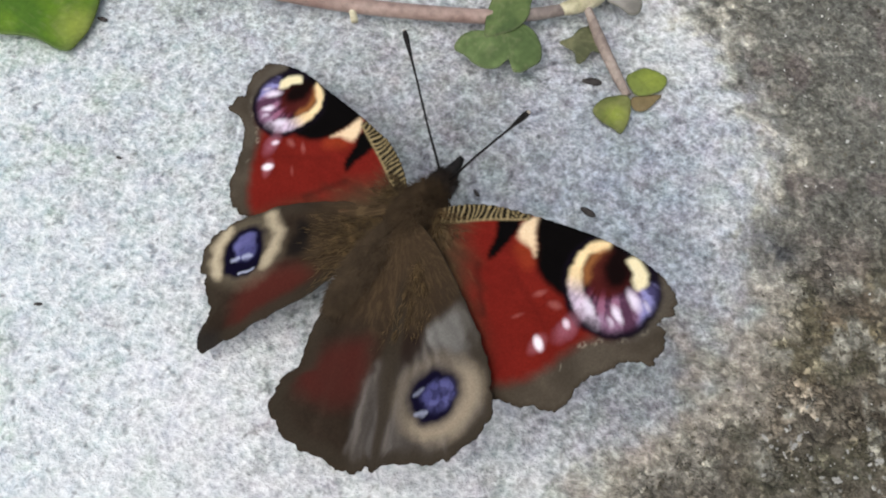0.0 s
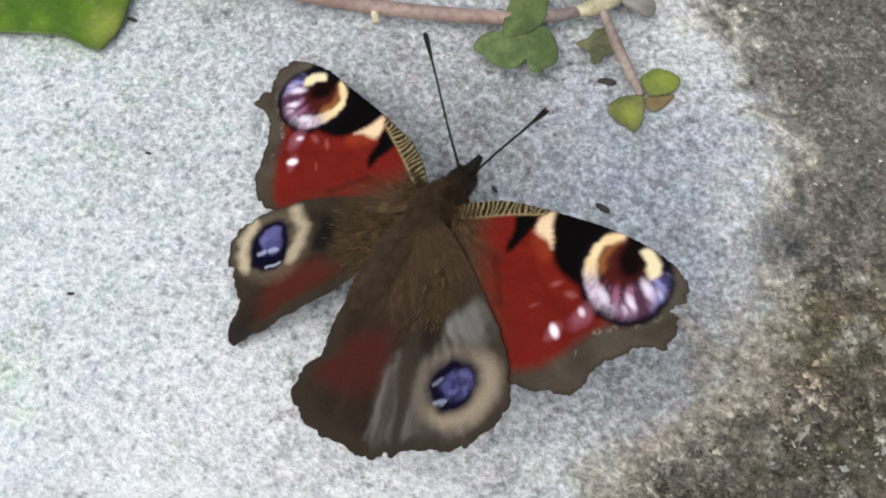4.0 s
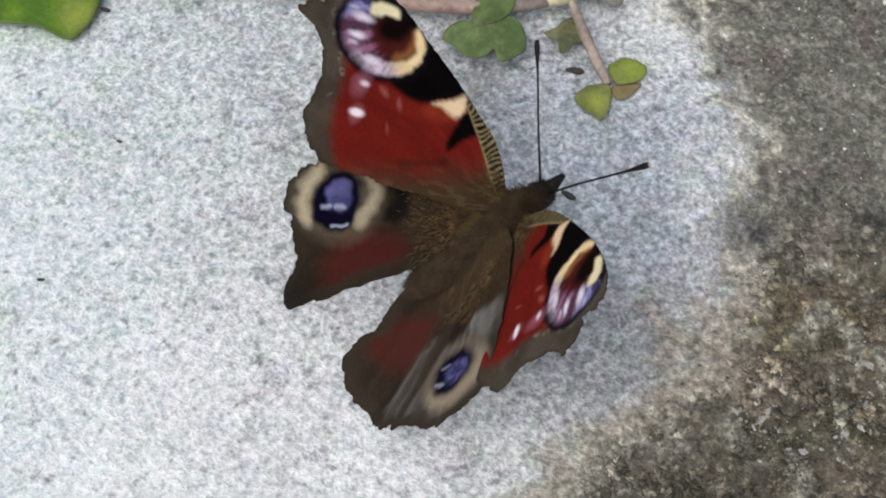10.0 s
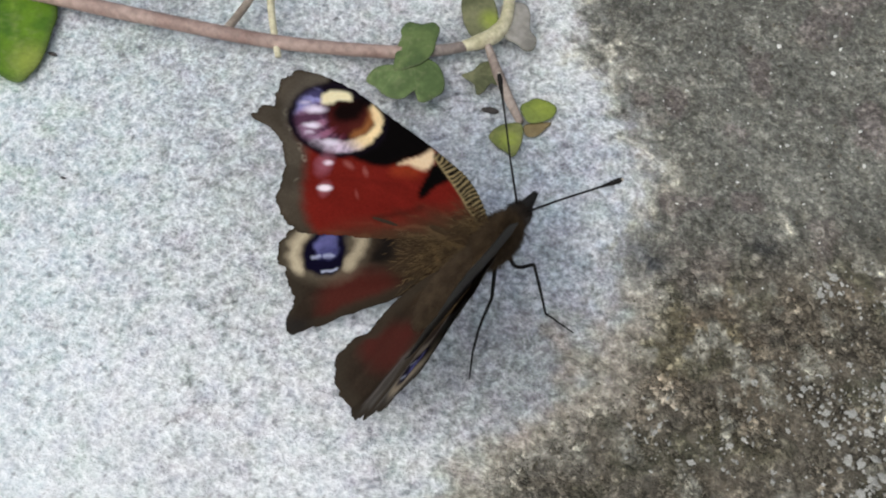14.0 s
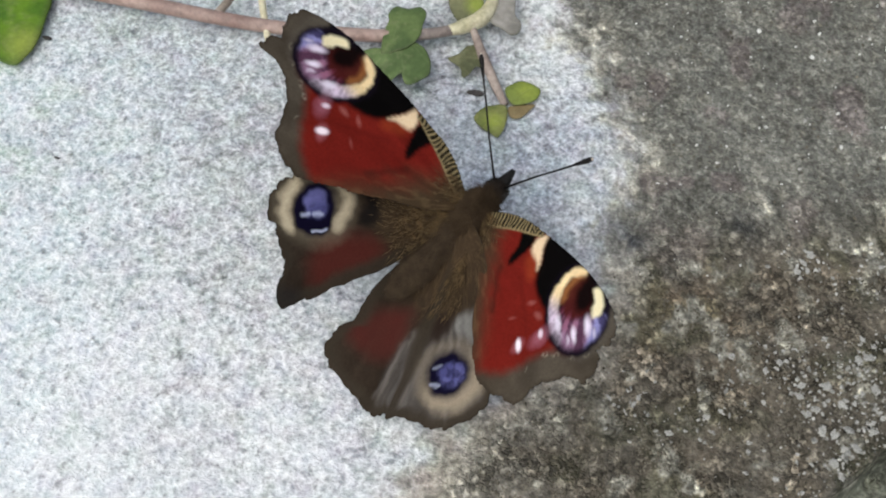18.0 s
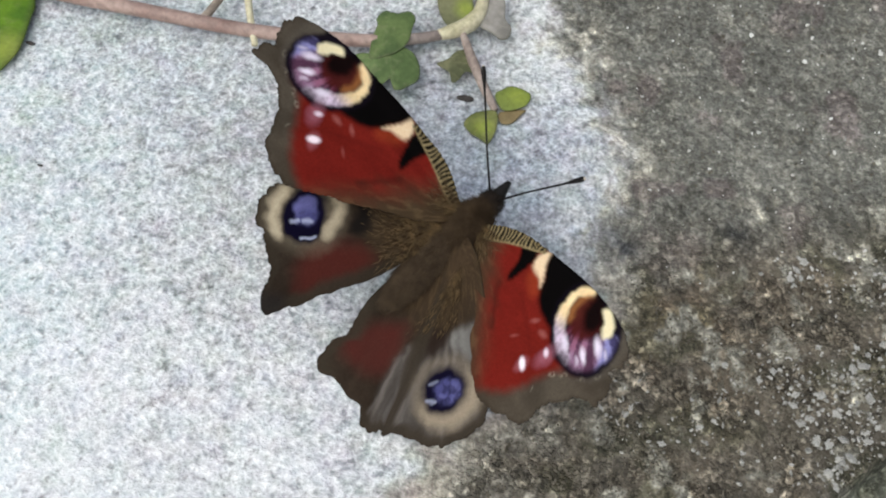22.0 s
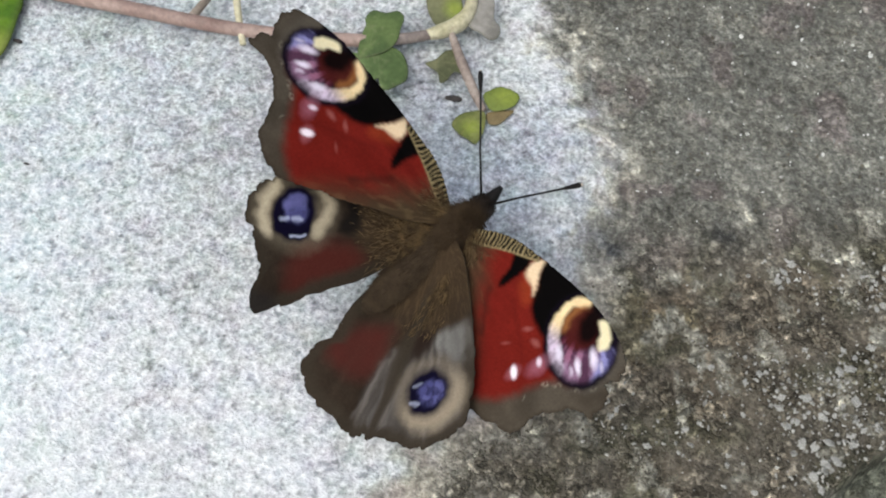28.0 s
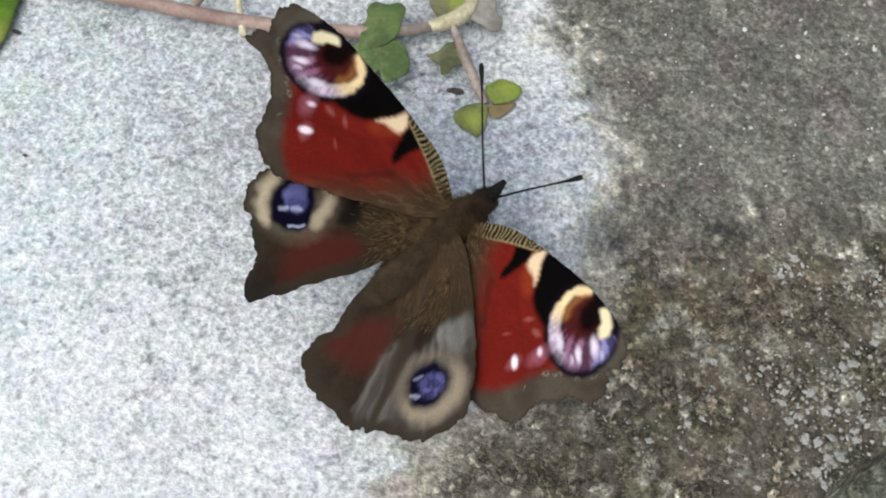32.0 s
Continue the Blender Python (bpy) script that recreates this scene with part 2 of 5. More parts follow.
STEM_TAN = mottled("tan_stem", (0.22, 0.18, 0.145), (0.42, 0.35, 0.29), 260, 0.6, 0.2)
LICHEN = mottled("pale_lichen", (0.15, 0.146, 0.13), (0.56, 0.55, 0.51), 900, 0.9, 0.2)
QUARTZ = mottled("white_grain", (0.42, 0.42, 0.38), (0.80, 0.80, 0.76), 900, 0.6, 0.4)
CRUMB = mottled("stone_grit", (0.05, 0.044, 0.033), (0.20, 0.18, 0.14), 260, 0.95, 0.1)
SEED = mottled("dark_seed", (0.02, 0.018, 0.016), (0.06, 0.05, 0.045), 900, 0.6, 0.3)
LEAF = painted("leaf_skin", "leaf", 0.5, 0.22, 1500, 0.2)

# ---- ground: one sheet of weathered stone ----
EDGE_Y = (-400, -60, -32, -26, -21.6, -16.4, -11, -5.5, 0, 6, 11, 17, 25, 35, 42, 70, 400)
EDGE_X = (0, 4, 13.5, 18.5, 26, 31, 34, 36.2, 38.4, 39.5, 40, 41, 39.6, 36.4, 35, 31, 20)


def spread(lo, hi, step):
    """Grid lines: fine between lo and hi, then wider and wider out to the horizon."""
    inner, far, d, v = list(np.arange(lo, hi, step)), [], step, 0.0
    while v < 400000:
        d *= 1.6
        v += d
        far.append(v)
    return np.array([lo - v for v in far[::-1]] + inner + [inner[-1] + v for v in far])


def ground():
    gx, gy = spread(-75, 105, 0.34), spread(-55, 72, 0.34)
    x, y = [a.ravel() for a in np.meshgrid(gx, gy)]
    near = np.exp(-((np.maximum(np.hypot(x - 15, y) - 130, 0) / 60) ** 2))
    edge = np.interp(y, EDGE_Y, EDGE_X)
    low = step01(6, -8, y - 0.12 * (x - 40) + (fbm(x / 12, y / 12, 2) - 0.5) * 8)
    s = x - edge + (fbm(x / 9, y / 9, 3) - 0.5) * (9 + 3 * low) + (fbm(x / 2.2, y / 2.2, 8) - 0.5) * 8
    dark = step01(-3.2, 4.6, s) * (1 - low) + step01(-6.5, 7, s) * low
    # relief
    z = (fbm(x / 22, y / 22, 5) - 0.5) * 0.9 + (fbm((0.9 * x - 0.44 * y) / 2.6, (0.9 * y + 0.44 * x) / 2.6, 15, 3) - 0.5) * (0.3 + 0.9 * dark * (0.35 + 0.65 * low))
    z += (fbm((0.6 * x + 0.8 * y) / 0.9, (0.6 * y - 0.8 * x) / 0.9, 25, 2) - 0.5) * (0.18 + 0.5 * dark * (0.4 + 0.6 * low))
    z -= 0.5 * dark
    # pale cement skin, bluish and smooth in a patch, worn off to dark mossy stone
    g1, g2, g3 = fbm(x / 14, y / 14, 31), fbm((0.75 * x + 0.66 * y) / 3.2, (0.75 * y - 0.66 * x) / 3.2, 41, 3), noise2((0.8 * x + 0.6 * y) / 0.75, (0.8 * y - 0.6 * x) / 0.75, 51)
    g4 = noise2((0.47 * x - 0.88 * y) / 0.5, (0.47 * y + 0.88 * x) / 0.5, 61)
    tone = 0.80 + 0.26 * (g1 - 0.5) + 0.28 * (g2 - 0.5) + 0.16 * (g3 - 0.5)
    # stronger light towards the lower left, put into the cement's colour
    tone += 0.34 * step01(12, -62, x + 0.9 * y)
    # bluish patch: the cement's own tint, with soft shade painted in as well
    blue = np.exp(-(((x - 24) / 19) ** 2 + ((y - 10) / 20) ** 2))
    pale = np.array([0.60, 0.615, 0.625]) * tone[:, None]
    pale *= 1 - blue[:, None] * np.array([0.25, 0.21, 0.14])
    haze = (0.40 * step01(-8, -3, s) * step01(2.5, -0.5, s) * (1 - low) * step01(0.35, 0.6, fbm(x / 3, y / 3, 93, 3)))[:, None]
    pale = pale * (1 - haze) + haze * np.array([0.66, 0.655, 0.64])
    pale *= 1 - 0.09 * np.exp(-(((x - 6) / 13) ** 2 + ((y - 27) / 12) ** 2))[:, None]
    wash = np.maximum(np.exp(-(((x - 32.5) / 6) ** 2 + ((y - 38) / 5.5) ** 2)), 0.6 * np.exp(-(((x - 28.5) / 4.5) ** 2 + ((y - 27) / 5) ** 2)))[:, None]
    pale = pale * (1 - 0.75 * wash) + 0.75 * wash * np.array([0.66, 0.66, 0.64]) * (0.85 + 0.3 * g3)[:, None]
    pale *= 1 - step01(-10, -40, x - 0.5 * y)[:, None] * np.array([0.055, 0.01, 0.0])
    # soft shade around the butterfly's head, painted into the cement; pits deepen there
    head_shade = np.exp(-(((x - 4) / 11) ** 2 + ((y - 14) / 8.5) ** 2))
    # soft shade beside the right wing, painted into the cement and broken by noise
    wing_shade = np.exp(-(((x - 27) / 11) ** 2 + ((y + 15) / 10) ** 2)) * (0.55 + 0.9 * fbm(x / 5, y / 5, 97, 3))
    pale *= (1 - 0.28 * head_shade - 0.29 * wing_shade)[:, None]
    pits = step01(0.74, 0.92, g4) * step01(0.35, 0.65, g2)
    pale *= (1 - (0.42 + 0.3 * head_shade) * pits)[:, None]
    grey = step01(0.60, 0.72, fbm(x / 4.5, y / 4.5, 63, 3)) * np.exp(-(((x + 16) / 16) ** 2 + ((y + 8) / 16) ** 2))
    pale *= (1 - 0.42 * grey * step01(0.3, 0.75, g4))[:, None]
    stain = step01(0.54, 0.72, fbm(x / 6, y / 6, 71, 3)) * step01(-20, -45, x)
    pale = pale * (1 - stain[:, None] * np.array([0.07, 0.03, 0.12]))
    cream = step01(-8, 0.5, s) * low
    pale = pale * (1 - cream[:, None] * np.array([0.05, 0.09, 0.18]))
    rim = step01(-3.0, -0.5, s) * step01(3.5, 0.5, s) * (1 - low) * step01(0.45, 0.6, fbm(x / 2.0, y / 2.0, 66, 3))
    pale = pale * (1 - rim[:, None] * np.array([0.06, 0.09, 0.20]))
    olive = np.array([0.143, 0.141, 0.124]) * (0.72 + 0.56 * fbm(x / 8, y / 8, 79, 3))[:, None] * (0.70 + 0.50 * g2 + 0.16 * (g3 - 0.5) + 0.30 * step01(0.80, 0.96, g4))[:, None]
    plum = step01(0.55, 0.7, fbm(x / 5, y / 5, 77, 3))[:, None]
    olive = olive * (1 + plum * np.array([0.08, -0.03, 0.03]))
    brown = np.array([0.124, 0.109, 0.088]) * (0.62 + 0.72 * g2 + 0.35 * (g3 - 0.5))[:, None]
    hue = fbm(x / 4.2, y / 4.2, 86, 4)[:, None] - 0.5
    brown = brown * (1 + hue * np.array([0.38, 0.25, 0.1]))
    moss = step01(0.5, 0.66, fbm(x / 6, y / 6, 81, 3))[:, None]
    brown = brown * (1 - moss * np.array([0.22, 0.17, 0.26]))
    beige = (step01(17, 5, s) * step01(-13, -22, y) * step01(0.30, 0.62, fbm(x / 4, y / 4, 85, 3)))[:, None]
    brown = brown * (1 - beige) + beige * np.array([0.25, 0.235, 0.205]) * (0.45 + 0.9 * g3[:, None])
    ochre = step01(0.35, 0.62, fbm(x / 3.5, y / 3.5, 83, 3))[:, None] * np.exp(-(((x - 46) / 14) ** 2 + ((y + 12) / 8) ** 2))[:, None]
    brown = brown * (1 + ochre * np.array([0.56, 0.46, 0.38]))
    rough = olive * (1 - low[:, None]) + brown * low[:, None]
    lich = (step01(0.60, 0.66, fbm(x / 3.0, y / 3.0, 87, 4)) * dark * (0.25 + 0.75 * low))[:, None]
    rough = rough * (1 - lich) + lich * np.array([0.25, 0.24, 0.205]) * (0.6 + 0.8 * g3)[:, None]
    crust = sum(a * np.exp(-(((x - cx) / r) ** 2 + ((y - cy) / r) ** 2)) for cx, cy, r, a in ((43.4, 13.4, 3.2, 0.9), (38.6, 36.8, 2.6, 0.8), (36.5, 32.6, 2.8, 0.8), (60.9, 6.0, 2.8, 0.7), (41.5, 8, 2.6, 0.6)))
    crust = np.maximum(crust, 0.85 * step01(0.47, 0.58, fbm(x / 3.2, y / 3.2, 88, 3)) * np.exp(-(((s - 1.5) / 3.2) ** 2)) * (1 - low))
    crust = (crust * step01(0.32, 0.62, fbm(x / 1.5, y / 1.5, 89, 3)))[:, None]
    rough = rough * (1 - crust) + crust * np.array([0.52, 0.49, 0.41]) * (0.65 + 0.7 * g3)[:, None]
    smudge = np.exp(-(((x - 41) / 2.6) ** 2 + ((y - 0.5) / 2.6) ** 2)) + 0.8 * np.exp(-(((x - 57) / 3) ** 2 + ((y - 3) / 2) ** 2))
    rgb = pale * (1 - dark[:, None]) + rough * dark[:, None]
    band = (2.6 * dark * (1 - dark) * low)[:, None]
    rgb = rgb * (1 - band) + band * np.array([0.33, 0.295, 0.245]) * (0.7 + 0.6 * g3)[:, None]
    rgb = rgb * (1 - np.array([0.74, 0.72, 0.66]) * (np.minimum(smudge, 1) * (0.45 + 0.55 * step01(0.4, 0.6, fbm(x / 1.1, y / 1.1, 92, 2))))[:, None])
    # the stone ends in a mossy step
    over = step01(0.0, 2.2, ((x - 64.2) * 3.4 - (y + 31.8) * 5.5) / 6.47 + (g1 - 0.5) * 2)
    z -= 7 * over
    rgb = rgb * (1 - over[:, None]) + over[:, None] * np.array([0.135, 0.140, 0.112]) * (0.7 + 0.6 * g2)[:, None]
    # far off the two stones run into one even grey
    rgb = rgb * near[:, None] + (1 - near[:, None]) * np.array([0.36, 0.36, 0.345])
    dark = dark * near + 0.4 * (1 - near)
    nx, ny = len(gx), len(gy)
    i = np.arange(nx * ny).reshape(ny, nx)
    faces = np.stack([i[:-1, :-1], i[:-1, 1:], i[1:, 1:], i[1:, :-1]], -1).reshape(-1, 4)
    me = bpy.data.meshes.new("ground")
    me.vertices.add(nx * ny)
    me.vertices.foreach_set("co", (np.stack([x, y, z * near], 1) * MM).ravel())
    me.loops.add(faces.size)
    me.loops.foreach_set("vertex_index", faces.ravel())
    me.polygons.add(len(faces))
    me.polygons.foreach_set("loop_start", np.arange(0, faces.size, 4))
    me.polygons.foreach_set("loop_total", np.full(len(faces), 4))
    me.update(calc_edges=True)
    me.polygons.foreach_set("use_smooth", [True] * len(faces))
    me.materials.append(STONE)
    ob = new("ground", me)
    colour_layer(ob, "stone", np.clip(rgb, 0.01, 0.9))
    value_layer(ob, "worn", dark**1.5)
    colour_layer(ob, "crust", np.repeat((dark**2 * (0.18 + 0.72 * low))[:, None], 3, 1))
    return tagged(ob, "pale grey weathered stone worn off to dark mossy stone", "ground", kind="structure")


ground()

# ---- the butterfly ----
FORE_RIGHT = [(-0.6, -0.4), (0.5, 0.3), (2.5, 0.95), (4.8, 1.5), (8.3, 1.8), (12.8, 1.4), (16.5, 0.95), (19.9, 0.45), (23.2, -0.3), (26.6, -1.5), (28.9, -2.8), (30.0, -4.2), (30.1, -5.4),
              (29.3, -6.1), (29.2, -6.6), (30.2, -7.2), (30.2, -8.9), (29.7, -10.2), (28.6, -10.1), (27.1, -10.6), (25.4, -12.1), (24.1, -13.1), (23.4, -14.8), (22.6, -16.2), (20.4, -16.6),
              (17.5, -16.9), (15.0, -16.6), (12.6, -15.1), (10.6, -13.2), (6.8, -9.7), (2.7, -5.5)]
FORE_LEFT = [(-0.6, -0.4), (0.5, 0.1), (1.8, 0.45), (3.7, 1.2), (5.7, 1.75), (8.0, 2.0), (10.4, 1.8), (13.0, 1.55), (16.0, 1.15), (19.8, 0.5), (24.4, -0.2), (28.3, -1.6), (30.5, -3.1), (31.1, -4.8), (30.7, -6.4),
             (29.8, -7.7), (30.5, -9.0), (30.3, -10.6), (28.2, -10.0), (26.1, -10.4), (24.5, -11.4), (22.7, -13.4), (21.5, -15.6), (19.9, -16.6), (17.6, -17.1),
             (15.6, -16.4), (13.5, -14.6), (11.2, -12.7), (9.3, -11.2), (7.0, -9.0), (2.7, -5.3)]
# the right hindwing bends along a fold from its root to its rear edge
FOLD = (9.0, -23.1)
HIND_RIGHT = [(-0.8, 0.6), (1.2, 0.6), (6, -2.0), (12, -6.2), (15.6, -9), (17.9, -11.7), (19.2, -14.3), (18.6, -16.7), (17.3, -18.8), (15.8, -20.1), (13.4, -21.3),
              (10.4, -22.3), (8.6, -23.1), (5.6, -15.4), (2.6, -7.7)]
HIND_LOBE = [(-0.8, 0.6), (0.4, 0.2), (3, -7.7), (6, -15.4), (9.0, -23.1), (8.2, -23.7), (6.6, -24.9), (4.2, -25.2), (1.2, -25.2), (-1.4, -25.1), (-3.4, -24.1),
             (-4.9, -22.6), (-4.8, -19.8), (-3.8, -17.2), (-4.4, -14.2), (-4.0, -10.2), (-2.4, -4.8)]
HIND_LEFT = [(-0.8, 0.6), (1.2, 0.8), (5, -1.0), (11.0, -5.4), (15.4, -10.8), (17.0, -14.2), (17.2, -16.2), (16.7, -17.9), (15.4, -19.5), (13.7, -19.6), (12.7, -20.4),
             (10.9, -21.0), (9.1, -22.3), (8.7, -23.6), (6.6, -25.4), (5.4, -23), (4.5, -20.8), (3.3, -16.6), (1.6, -12.3), (0.4, -5.7)]


def spot(u, v, cu, cv, ru, rv, turn=0.0, soft=0.25):
    """1 inside an ellipse, 0 outside it."""
    c, s = math.cos(radians(turn)), math.sin(radians(turn))
    a, b = (u - cu) * c + (v - cv) * s, -(u - cu) * s + (v - cv) * c
    return step01(1 + soft, 1 - soft, np.hypot(a / ru, b / rv))


def bar(u, v, a, b, w0, w1=None, soft=0.35):
    """1 along a line from a to b, w0 wide at a and w1 at b."""
    a, b = np.array(a, float), np.array(b, float)
    d = b - a
    t = np.clip(((u - a[0]) * d[0] + (v - a[1]) * d[1]) / (d @ d), 0, 1)
    w = w0 + ((w0 if w1 is None else w1) - w0) * t
    return step01(w + soft, np.maximum(w - soft, 0), np.hypot(u - a[0] - t * d[0], v - a[1] - t * d[1]))


def lay(rgb, mask, colour):
    return rgb * (1 - mask[:, None]) + np.array(colour) * mask[:, None]


def area(u, v, corners, soft=0.3, rounded=True):
    """1 inside a rounded outline, 0 outside it, with a soft edge."""
    p = smooth_loop(corners, 4) if rounded else np.array(corners, float)
    dist, inside = np.full(len(u), 1e9), np.zeros(len(u), bool)
    for a, b in zip(p, np.roll(p, -1, 0)):
        d = b - a
        t = np.clip(((u - a[0]) * d[0] + (v - a[1]) * d[1]) / (d @ d + 1e-12), 0, 1)
        dist = np.minimum(dist, np.hypot(u - a[0] - t * d[0], v - a[1] - t * d[1]))
        if d[1]:
            inside ^= ((a[1] > v) != (b[1] > v)) & (u < a[0] + d[0] * (v - a[1]) / d[1])
    return step01(-soft, soft, np.where(inside, dist, -dist))


BLACK = (0.0022, 0.0018, 0.0018)


def fore_scales(u0, v0, rim):
    n1, n2 = fbm(u0 / 2.2, v0 / 2.2, 7, 3), noise2(u0 / 0.3, v0 / 0.3, 9)
    # rows of scales run outwards: edges fray along them
    fray = noise2(np.arctan2(v0 + 1, u0 + 4) * 60, np.hypot(u0, v0) / 1.6, 15) - 0.5
    u = u0 + (fbm(u0 / 0.8, v0 / 0.8, 11, 2) - 0.5) * 0.30 + 0.20 * fray
    v = v0 + (fbm(u0 / 0.8, v0 / 0.8, 12, 2) - 0.5) * 0.30 - 0.06 * fray
    ray = noise2(np.arctan2(v + 1, u + 4) * 26, np.hypot(u, v) / 6, 13)
    rgb = np.tile(np.array([0.150, 0.0125, 0.0085]), (len(u), 1)) * (0.78 + 0.26 * n1 + 0.12 * (n2 - 0.5) + 0.14 * (ray - 0.5))[:, None]
    # dusky creases along the veins
    rgb = lay(rgb, 0.55 * bar(u, v, (8.4, -4.6), (11.2, -9.4), 0.30, 0.22, 0.55), (0.045, 0.006, 0.005))
    rgb = lay(rgb, 0.22 * bar(u, v, (12.5, -4.4), (18.6, -9.2), 0.10, 0.10, 0.5), (0.06, 0.006, 0.005))
    # furry brown root and rear edge
    red = area(u + 1.2 * (n1 - 0.5), v + 1.2 * (ray - 0.5), [(5.0, 4), (5.4, -1.6), (6.9, -4.5), (8.5, -7.4), (10.4, -10.5), (12.8, -13.6), (15.6, -18.0), (30, -22), (42, -8), (30, 8)], 2.6)
    tuft = step01(0.45, 0.8, noise2(np.arctan2(v, u + 1) * 30, np.hypot(u, v) / 1.3, 39))
    fur = np.array([0.052, 0.034, 0.019]) + tuft[:, None] * np.array([0.035, 0.024, 0.011])
    rgb = rgb * red[:, None] + fur * (1 - red[:, None])
    # brown outer border, reaching softly into the red
    inner = area(u, v, [(14.8, -15.9), (17.2, -15.0), (19.0, -13.9), (20.8, -12.1), (22.2, -10.2), (23.8, -8.9), (25.6, -8.4), (27.4, -7.9), (28.6, -6.6), (29.0, -4.6), (28.5, -2.9), (27.2, -1.1), (24, 4), (8, 7), (-5, 4), (-5, -9), (8, -18)], 0.9)
    grey = step01(13, 24, u) * (0.5 + 0.5 * n1)
    brown = (np.array([0.050, 0.038, 0.026]) * (1 - grey[:, None]) + np.array([0.072, 0.059, 0.044]) * grey[:, None]) * (0.72 + 0.5 * n1 + 0.3 * (ray - 0.5))[:, None]
    inner = inner * step01(25.8, 23.6, u + 0.5 * (v + 4))
    rgb = rgb * inner[:, None] + brown * (1 - inner[:, None])
    rgb = lay(rgb, 0.45 * step01(0.55, 0.1, rim) * (1 - inner), (0.030, 0.022, 0.016))
    for cu, cv, r, turn in ((22.9, -9.9, 0.55, 20), (24.2, -9.3, 0.45, 50), (26.6, -8.6, 0.5, 30), (28.2, -7.4, 0.4, 60), (21.4, -12.4, 0.3, 80)):
        rgb = lay(rgb, 0.50 * spot(u, v, cu, cv, r, 0.24, turn, 0.8) * step01(0.35, 0.6, n2), (0.36, 0.32, 0.25))
    rgb = lay(rgb, 0.45 * spot(u, v, 24.6, -4.2, 5.2, 5.2, 0, 0.10) * step01(25, 27, u), (0.105, 0.090, 0.072))
    # black band
    band = area(u, v, [(13.3, 2.6), (13.6, 0.4), (14.2, -1.4), (14.8, -3.0), (15.8, -4.3), (17.4, -5.2), (19.3, -6.1), (20.4, -7.4), (22.2, -8.5), (24.5, -7.5), (27.6, -1.4), (26.4, 1.8), (20, 3.2)], 0.45)
    rgb = lay(rgb, band, BLACK)
    # cream costal patch, running out orange in the red
    rgb = lay(rgb, 0.30 * area(u, v, [(12.0, -1.0), (13.0, -0.6), (14.2, -1.6), (14.9, -3.3), (14.2, -4.0), (13.0, -3.2), (12.0, -2.2)], 0.8) * (1 - 0.8 * band), (0.44, 0.075, 0.022))
    rgb = lay(rgb, 0.9 * area(u, v, [(11.7, -0.1), (12.3, 0.9), (13.3, 1.2), (13.7, -0.2), (14.2, -1.6), (14.7, -2.7), (13.7, -1.9), (12.6, -1.4), (11.9, -1.1)], 0.42), (0.80, 0.62, 0.40))
    rgb = lay(rgb, area(u, v, [(8.9, 0.7), (10.4, 1.3), (11.6, 0.6), (11.5, -0.6), (10.9, -1.8), (10.3, -3.3), (9.6, -3.9), (9.3, -3.2), (9.3, -1.6)], 0.42), BLACK)
    # striped leading edge
    inside = np.interp(u0, (2, 4, 6, 8, 10, 12, 13), (-1.1, -0.8, -0.3, 0.1, 0.4, 0.7, 0.9))
    edge = step01(-0.12, 0.12, v0 - inside) * step01(12.9, 12.3, u0) * step01(1.2, 2.2, u0)
    slant = u0 + 0.12 * v0 + 0.4 * (noise2(u0 / 1.1, v0 / 1.1, 19) - 0.5)
    stripe = 0.5 + 0.5 * np.sin(slant * 10.2 + 4.2 * noise2(slant / 1.3, v0 / 0.9, 5))
    stripe = np.maximum(step01(0.48, 0.85, stripe), 0.7 * step01(0.4, 0.15, v0 - inside)) * (0.7 + 0.6 * noise2(u0 / 0.5, v0 / 0.7, 23))
    rgb = rgb * (1 - edge[:, None]) + edge[:, None] * (np.outer(stripe, [0.26, 0.20, 0.10]) + np.array([0.006, 0.005, 0.004]))
    # eyespot: dark ground, lilac outer half in streaks, cream horseshoe, maroon and black core
    rgb = lay(rgb, area(u, v, [(22.0, -8.4), (20.2, -7.0), (18.5, -4.4), (18.2, -2.0), (19.6, 0.0), (22.5, 1.0), (25.8, 0.0), (27.8, -2.4), (28.8, -4.7), (28.3, -7.1), (26.6, -8.6), (24.4, -9.0)], 0.40), (0.006, 0.004, 0.008))
    fan = np.arctan2(v0 + 1.5, u0 - 22.6)
    streak = step01(0.34, 0.70, noise2(fan * 13, np.hypot(u0 - 22.6, v0 + 1.5) / 3.2, 17) * 0.85 + 0.15 * n2)
    violet = step01(26.2, 27.4, u + 0.35 * (v + 5))[:, None]
    lilac = np.array([0.125, 0.050, 0.095]) + streak[:, None] * np.array([0.15, 0.11, 0.15])
    blue = np.array([0.085, 0.075, 0.185]) + streak[:, None] * np.array([0.17, 0.17, 0.30])
    lilac = lilac * (1 - violet) + blue * violet
    m = area(u, v, [(22.2, -5.2), (24.4, -4.9), (26.0, -3.7), (27.4, -3.0), (28.2, -4.4), (28.0, -5.9), (26.7, -7.5), (24.6, -8.2), (23.0, -7.2)], 0.55) * (0.62 + 0.38 * streak)
    rgb = rgb * (1 - m[:, None]) + lilac * m[:, None]
    ring = area(u, v, [(22.2, 0.1), (20.5, -0.1), (19.2, -1.3), (18.8, -3.2), (19.4, -5.1), (20.8, -6.9), (22.4, -8.1), (23.9, -8.4), (23.6, -7.4), (22.5, -6.8), (21.4, -5.7), (20.7, -4.5), (20.1, -2.9), (20.3, -1.5), (21.8, -0.8)], 0.34)
    low = step01(-3.4, -6.0, v)[:, None]
    tone = np.array([0.80, 0.61, 0.34]) * (1 - low) + np.array([0.58, 0.47, 0.58]) * low
